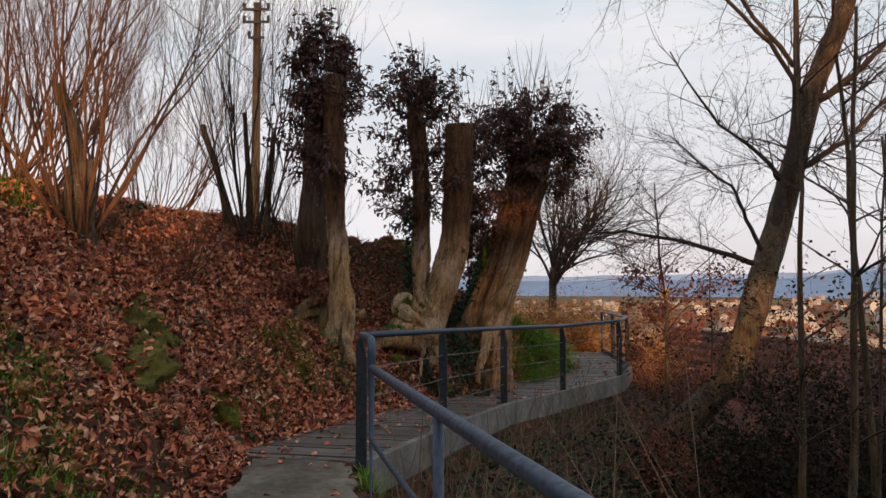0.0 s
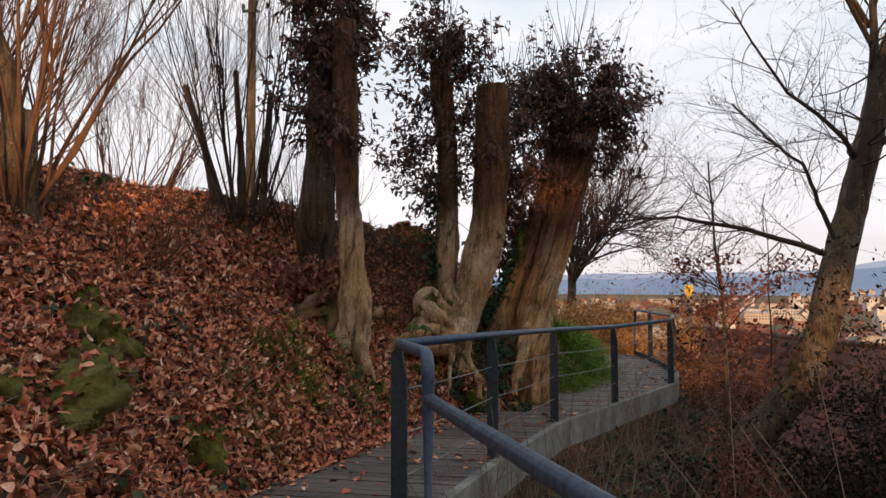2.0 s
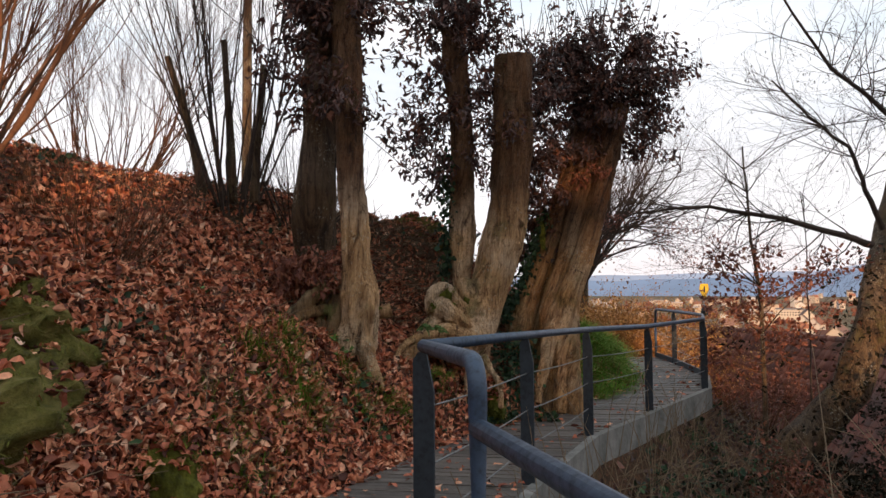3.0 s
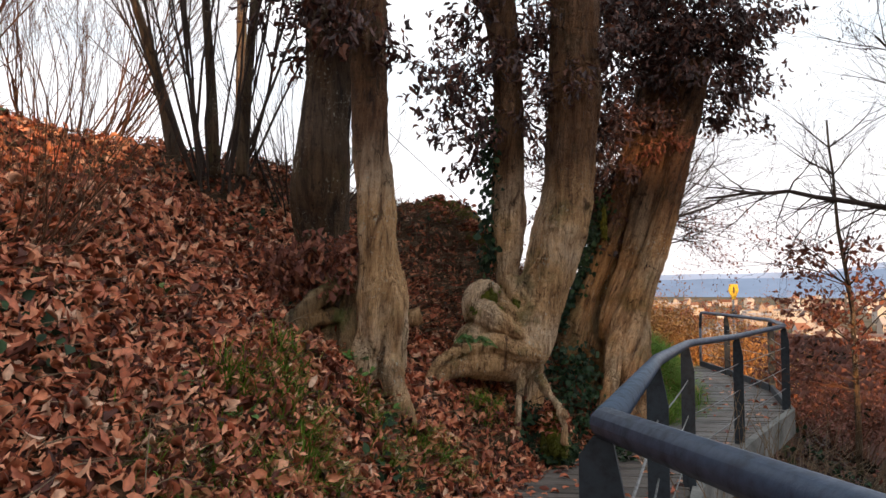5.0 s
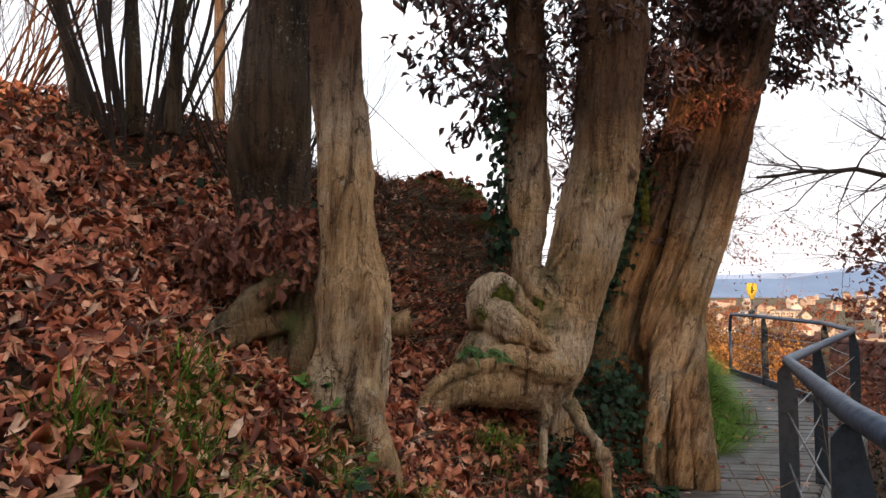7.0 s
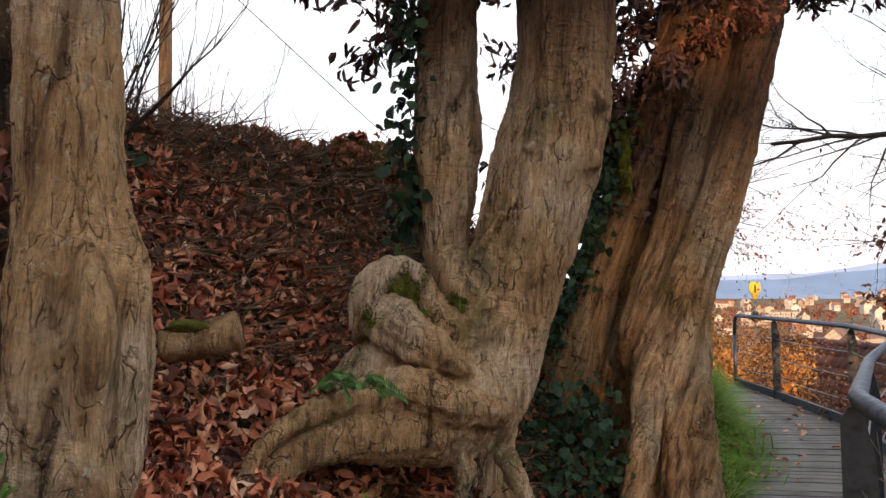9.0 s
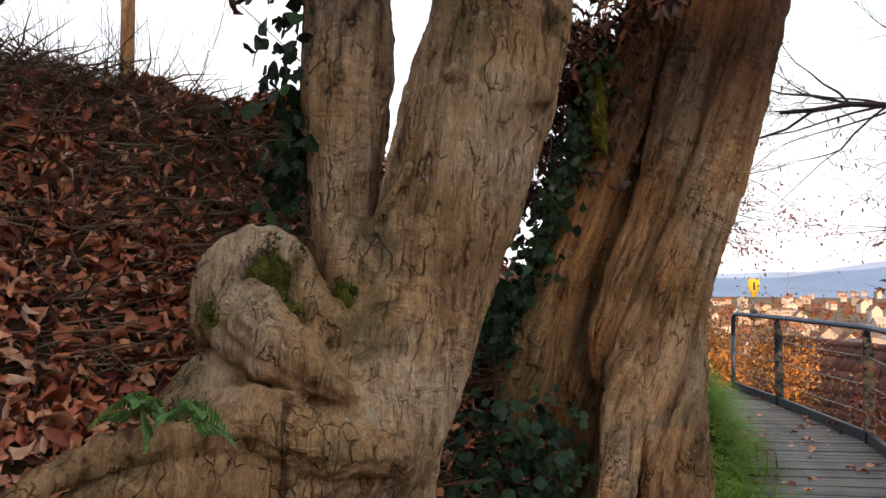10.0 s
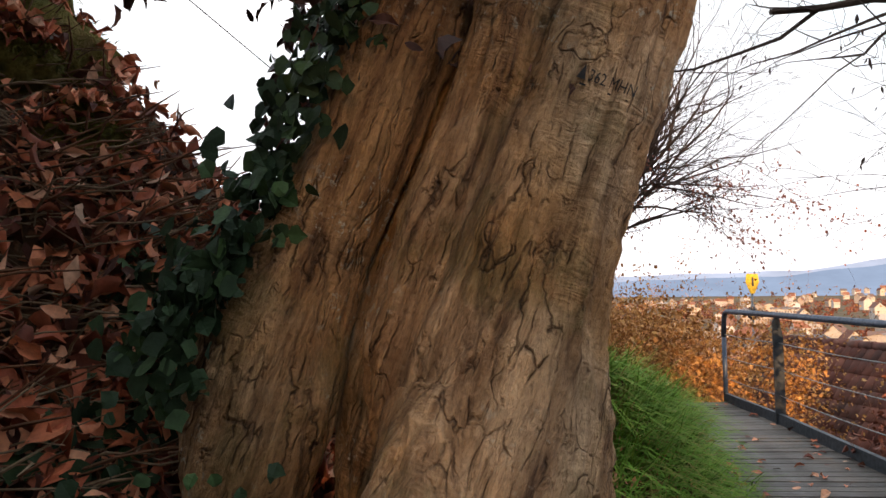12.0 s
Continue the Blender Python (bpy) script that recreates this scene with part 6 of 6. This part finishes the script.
def tiled_house():
    house = thing("house", (9, 24, -5), "house with a steep old red-brown tiled roof below the path", "house")
    ridge_a, ridge_b = np.array([8.42, 29.2, -0.05]), np.array([10.9, 16.8, -0.05])
    along_r = unit(ridge_b - ridge_a)
    down = unit(np.array([-abs(along_r[1]) , -abs(along_r[0]), 0]) * 1.0 + np.array([0, 0, -1.43]))
    normal = unit(np.cross(along_r, down))
    if normal[0] > 0:
        normal = -normal
    length, slope = float(np.linalg.norm(ridge_b - ridge_a)), 4.6
    back = np.array([-down[0], -down[1], down[2]])
    a = Acc()
    pts = [ridge_a, ridge_b, ridge_b + down * slope, ridge_a + down * slope, ridge_b + back * slope, ridge_a + back * slope]
    low = [p - normal * 0.06 for p in pts]
    a.add([*low], [[0, 1, 2, 3], [1, 0, 5, 4]])
    roof = part("roof", a, TILE, house, "steep tiled roof")
    a = Acc()
    e0, e1, e2, e3 = (p + np.array([0, 0, -0.1]) for p in (low[3], low[2], low[4], low[5]))
    k = np.array([0, 0, -4.0])
    c = (low[3] + low[2] + low[4] + low[5]) / 4
    q = [c + (p - c) * 0.94 for p in (e0, e1, e2, e3)]
    top = [low[0] * 0.97 + c * 0.03 - [0, 0, 0.15], low[1] * 0.97 + c * 0.03 - [0, 0, 0.15]]
    a.add([*q, *[p + k for p in q], *top], [[4, 5, 1, 0], [5, 6, 2, 1], [6, 7, 3, 2], [7, 4, 0, 3], [0, 3, 8, 8], [2, 1, 9, 9]])
    part("wall", a, PLASTER, house, "cream plaster wall")
    # tiles: a slightly arched plate, overlapping down the slope
    w, h, th = 0.20, 0.36, 0.018
    u = np.linspace(-0.5, 0.5, 5)
    prof = 0.022 * np.cos(u * np.pi)
    tv = np.array([[uu * w * 0.97, v * h, p + lift] for v, lift in ((0, 0.0), (1, 0.026)) for uu, p in zip(u, prof)] + [[uu * w * 0.97, h, p + 0.026 - th] for uu, p in zip(u, prof)])
    tf = [[i, i + 5, i + 6, i + 1] for i in range(4)] + [[i + 5, i + 10, i + 11, i + 6] for i in range(4)]
    tile = Acc()
    tile.add(tv, tf)
    mesh = tile.mesh("tile", True)
    mesh.materials.append(TILE)
    R = Matrix((along_r, down, normal)).transposed().to_4x4()
    joined = Acc()
    rg = np.random.default_rng(3)
    cols, rows = int(length / w), int(slope / 0.30)
    count = 0
    for i in range(cols):
        for j in range(rows):
            p = ridge_a + along_r * (i + 0.5) * w + down * (j * 0.30) + normal * rg.uniform(-0.004, 0.008)
            if i < 40 and j < 7:
                ob = new("tile", mesh)
                ob.parent = roof
                ob.matrix_local = Matrix.Translation(p) @ R @ pose(0, 0, 0, 0, 0, rg.normal(0, 0.7))
                count += 1
            else:
                joined.add(p + tv @ np.array([along_r, down, normal]), tf)
    tagged(part("tiles", joined, TILE, roof), kind="stuff")
    for i in range(int(length / 0.35)):
        a = Acc()
        p = ridge_a + along_r * (i * 0.35) + np.array([0, 0, -0.02])
        a.tube([p, p + along_r * 0.37], [0.085, 0.10], 10)
        part("ridge_tile", a, TILE, roof, smooth=True)


tiled_house()

# yellow marker on a post beyond the roof
YELLOW = paint_material("yellow_enamel", (0.62, 0.42, 0.015), 0.5, 0.0)
marker = thing("marker_sign", (8.8, 30.6, -4), "yellow marker sign on a thin grey post", "sign")
a = Acc()
a.tube([(8.82, 30.6, -6), (8.82, 30.6, 0.95)], [0.035, 0.03], 10)
part("post", a, WIRE, marker, smooth=True)
a = Acc()
lump(a, (8.82, 30.6, 0.42), (0.13, 0.13, 0.17), 9, 0.1, 8)
part("post_cap", a, BLADE, marker, smooth=True)
a = Acc()
out = [(-0.14, 0.24), (0.14, 0.24), (0.17, 0.03), (0.05, -0.26), (-0.05, -0.26), (-0.17, 0.03)]
v = [(8.82 + p, 30.55 + d, 1.18 + q) for d in (0, 0.03) for p, q in out]
a.add(v, [[5, 4, 1, 0], [4, 3, 2, 1], [6, 7, 10, 11], [7, 8, 9, 10]] + [[i, (i + 1) % 6, 6 + (i + 1) % 6, 6 + i] for i in range(6)])
plate = part("plate", a, YELLOW, marker, "yellow plate with a dark stroke")
a = Acc()
box(a, (8.82, 30.53, 1.22), (0.018, 0.012, 0.11))
part("stroke", a, BLADE, plate, "dark stroke")


# ---- the town in the valley ----
def tinted(name, stops, rough=0.9):
    m, nt, b = material(name, stops[0][1], rough, 0, 0.1)
    c = ramp(nt, each(nt), stops)
    c = mix(nt, 0.3, c, ramp(nt, noise_tex(nt, coords(nt), 1.5, 4), [(0.3, (0.6, 0.6, 0.6)), (0.7, (1.2, 1.2, 1.2))]), "MULTIPLY")
    nt.links.new(c, b.inputs["Base Color"])
    return m


WALLS = tinted("town_plaster", [(0.0, (0.50, 0.46, 0.43)), (0.5, (0.48, 0.40, 0.33)), (0.8, (0.36, 0.28, 0.23)), (1.0, (0.66, 0.64, 0.63))])
ROOFS = tinted("town_roofs", [(0.0, (0.16, 0.07, 0.05)), (0.4, (0.26, 0.12, 0.08)), (0.75, (0.13, 0.11, 0.11)), (1.0, (0.40, 0.36, 0.34))])
PANE = material("dark_window", (0.05, 0.06, 0.08), 0.2)[0]


def town():
    rng = np.random.default_rng(77)
    protos = []
    for w, d, h, rf in ((11, 9, 6, 4.5), (14, 10, 8, 5), (9, 9, 5, 4), (30, 16, 8, 1.5), (18, 11, 11, 4)):
        a, b, c = Acc(), Acc(), Acc()
        box(a, (0, 0, h / 2 - 2), (w / 2, d / 2, h / 2 + 2))
        a.add([(-w / 2, -d / 2, h), (-w / 2, d / 2, h), (-w / 2, 0, h + rf), (w / 2, -d / 2, h), (w / 2, d / 2, h), (w / 2, 0, h + rf)], [[1, 0, 2, 2], [3, 4, 5, 5]])
        e = 0.7
        b.add([(-w / 2 - e, -d / 2 - e, h - 0.5), (w / 2 + e, -d / 2 - e, h - 0.5), (w / 2 + e, 0, h + rf + 0.2), (-w / 2 - e, 0, h + rf + 0.2), (-w / 2 - e, d / 2 + e, h - 0.5), (w / 2 + e, d / 2 + e, h - 0.5)], [[0, 1, 2, 3], [3, 2, 5, 4]])
        for lv in range(max(1, int(h / 3))):
            for k in range(int(w / 3)):
                box(c, (-w / 2 + 1.6 + 3 * k, -d / 2 - 0.02, 1.6 + 2.9 * lv), (0.6, 0.06, 0.75))
        protos.append([x.mesh(nm) for x, nm in ((a, "wall"), (b, "roof"), (c, "windows"))])
        for me, mt in zip(protos[-1], (WALLS, ROOFS, PANE)):
            me.materials.append(mt)
    for i in range(250):
        yy = 330 + 1750 * rng.uniform(0, 1) ** 1.4
        xx = yy * rng.uniform(-0.05, 0.95) + rng.normal(0, 20)
        kind = int(rng.choice([0, 1, 2, 3, 4], p=[0.34, 0.24, 0.24, 0.1, 0.08]))
        house = thing("house", (xx, yy, 0), "sunlit town house with pale walls and a pitched roof", "house", "houses in the valley")
        house.matrix_basis = pose(xx, yy, float(ground_z(xx, yy)) + rng.uniform(0, 3) + max(0, xx - 0.35 * yy) * 0.05, 0, 0, float(rng.uniform(-90, 90)))
        for me, nm in zip(protos[kind], ("wall", "roof", "windows")):
            ob = tagged(new(nm, me), kind="stuff" if nm == "windows" else "")
            ob.parent = house
    # trees between the houses
    n = 21000
    cx = rng.uniform(0, 1, 1400)
    yy = np.repeat(110 + 1900 * cx ** 1.3, 15)[:n] + rng.normal(0, 3.0, n)
    base_u = np.repeat(rng.uniform(-0.15, 0.95, 1400), 15)[:n]
    xx = base_u * np.repeat(110 + 1900 * cx ** 1.3, 15)[:n] + rng.normal(0, 3.0, n)
    zz = ground_z(xx, yy) + rng.uniform(0.3, 7, n)
    a = Acc()
    a.leaves(np.column_stack([xx, yy, zz]), rng.normal(0, 1, (n, 3)), rng.normal(0, 1, (n, 3)), 3.4, 2.8, 0.3)
    tagged(part("far_trees", a, RED_LEAF), "brown autumn trees between the houses in the valley", "trees", kind="stuff")


town()


# ---- far hills: flat strips with the haze put into a glowing colour ----
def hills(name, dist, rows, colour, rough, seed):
    m = bpy.data.materials.new(name + "_haze_glow")
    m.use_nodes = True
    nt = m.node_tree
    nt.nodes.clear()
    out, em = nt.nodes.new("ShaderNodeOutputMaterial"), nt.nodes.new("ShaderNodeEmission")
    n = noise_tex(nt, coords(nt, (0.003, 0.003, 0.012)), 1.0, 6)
    # blue haze is painted here; the strip glows by itself
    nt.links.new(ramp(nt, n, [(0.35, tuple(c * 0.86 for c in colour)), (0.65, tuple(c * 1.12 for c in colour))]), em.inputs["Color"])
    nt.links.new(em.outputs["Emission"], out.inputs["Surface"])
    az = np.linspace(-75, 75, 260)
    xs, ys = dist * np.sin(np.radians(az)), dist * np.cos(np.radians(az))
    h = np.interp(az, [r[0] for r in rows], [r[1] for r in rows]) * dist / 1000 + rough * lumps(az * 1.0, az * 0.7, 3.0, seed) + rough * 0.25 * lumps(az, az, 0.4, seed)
    a = Acc()
    k = len(az)
    a.add(np.concatenate([np.column_stack([xs, ys, np.full(k, -60.0)]), np.column_stack([xs, ys, h])]), [[i, i + 1, k + i + 1, k + i] for i in range(k - 1)])
    tagged(part(name, a, m), "wooded hills beyond the valley, haze put into their glowing blue colour", "hills", kind="structure")


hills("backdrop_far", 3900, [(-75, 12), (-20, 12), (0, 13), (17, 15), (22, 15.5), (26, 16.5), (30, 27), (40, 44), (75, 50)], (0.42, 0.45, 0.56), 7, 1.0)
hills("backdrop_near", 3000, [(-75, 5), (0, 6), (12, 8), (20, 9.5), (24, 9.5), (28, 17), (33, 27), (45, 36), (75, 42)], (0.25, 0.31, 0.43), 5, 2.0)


# ---- unseen hedges added behind the camera to keep the low sun off the path ----
def hedge(x0, x1, top, rng, foot=None):
    """An added sun-blocking hedge; with a foot given, the arch that spans a gap in it."""
    a = Acc()
    zb = float(ground_z((x0 + x1) / 2, -40.0)) if foot is None else foot
    c = ((x0 + x1) / 2, -40.0, (zb + top) / 2)
    n = 20
    xs, zs = np.linspace(x0, x1, n), np.linspace(zb - 0.3, top, n)
    box(a, (c[0], c[1], (zb + top) / 2 - 0.1), ((x1 - x0) / 2 - 0.1, 0.7, (top - zb) / 2))
    ob = thing("hedge", c, "unseen tall dark hedge added to block the low sun", "hedge", "hedges")
    part("body", a, IVY_LEAF, ob)
    lv = Acc()
    k = int((x1 - x0) * (top - zb) * 60) + 50
    p = np.column_stack([rng.uniform(x0, x1, k), -40 + rng.choice([-0.75, 0.75], k), rng.uniform(zb, top + 0.1, k)])
    lv.leaves(p, rng.normal(0, 1, (k, 3)), rng.normal(0, 1, (k, 3)), 0.22, 0.13, 0.2)
    part("leaves", lv, IVY_LEAF, ob)


rng = np.random.default_rng(83)
# tops, gaps and arches are set so sun reaches only chosen spots
hedge(-30.0, 0.9, 9.9, rng)
hedge(0.9, 5.35, 14.2, rng)
hedge(5.35, 6.0, 10.95, rng)
hedge(6.0, 8.7, 14.2, rng)
hedge(12.1, 24.0, 12.2, rng)
hedge(5.25, 6.1, 14.2, rng, 11.55)
hedge(8.6, 12.2, 14.2, rng, 10.4)
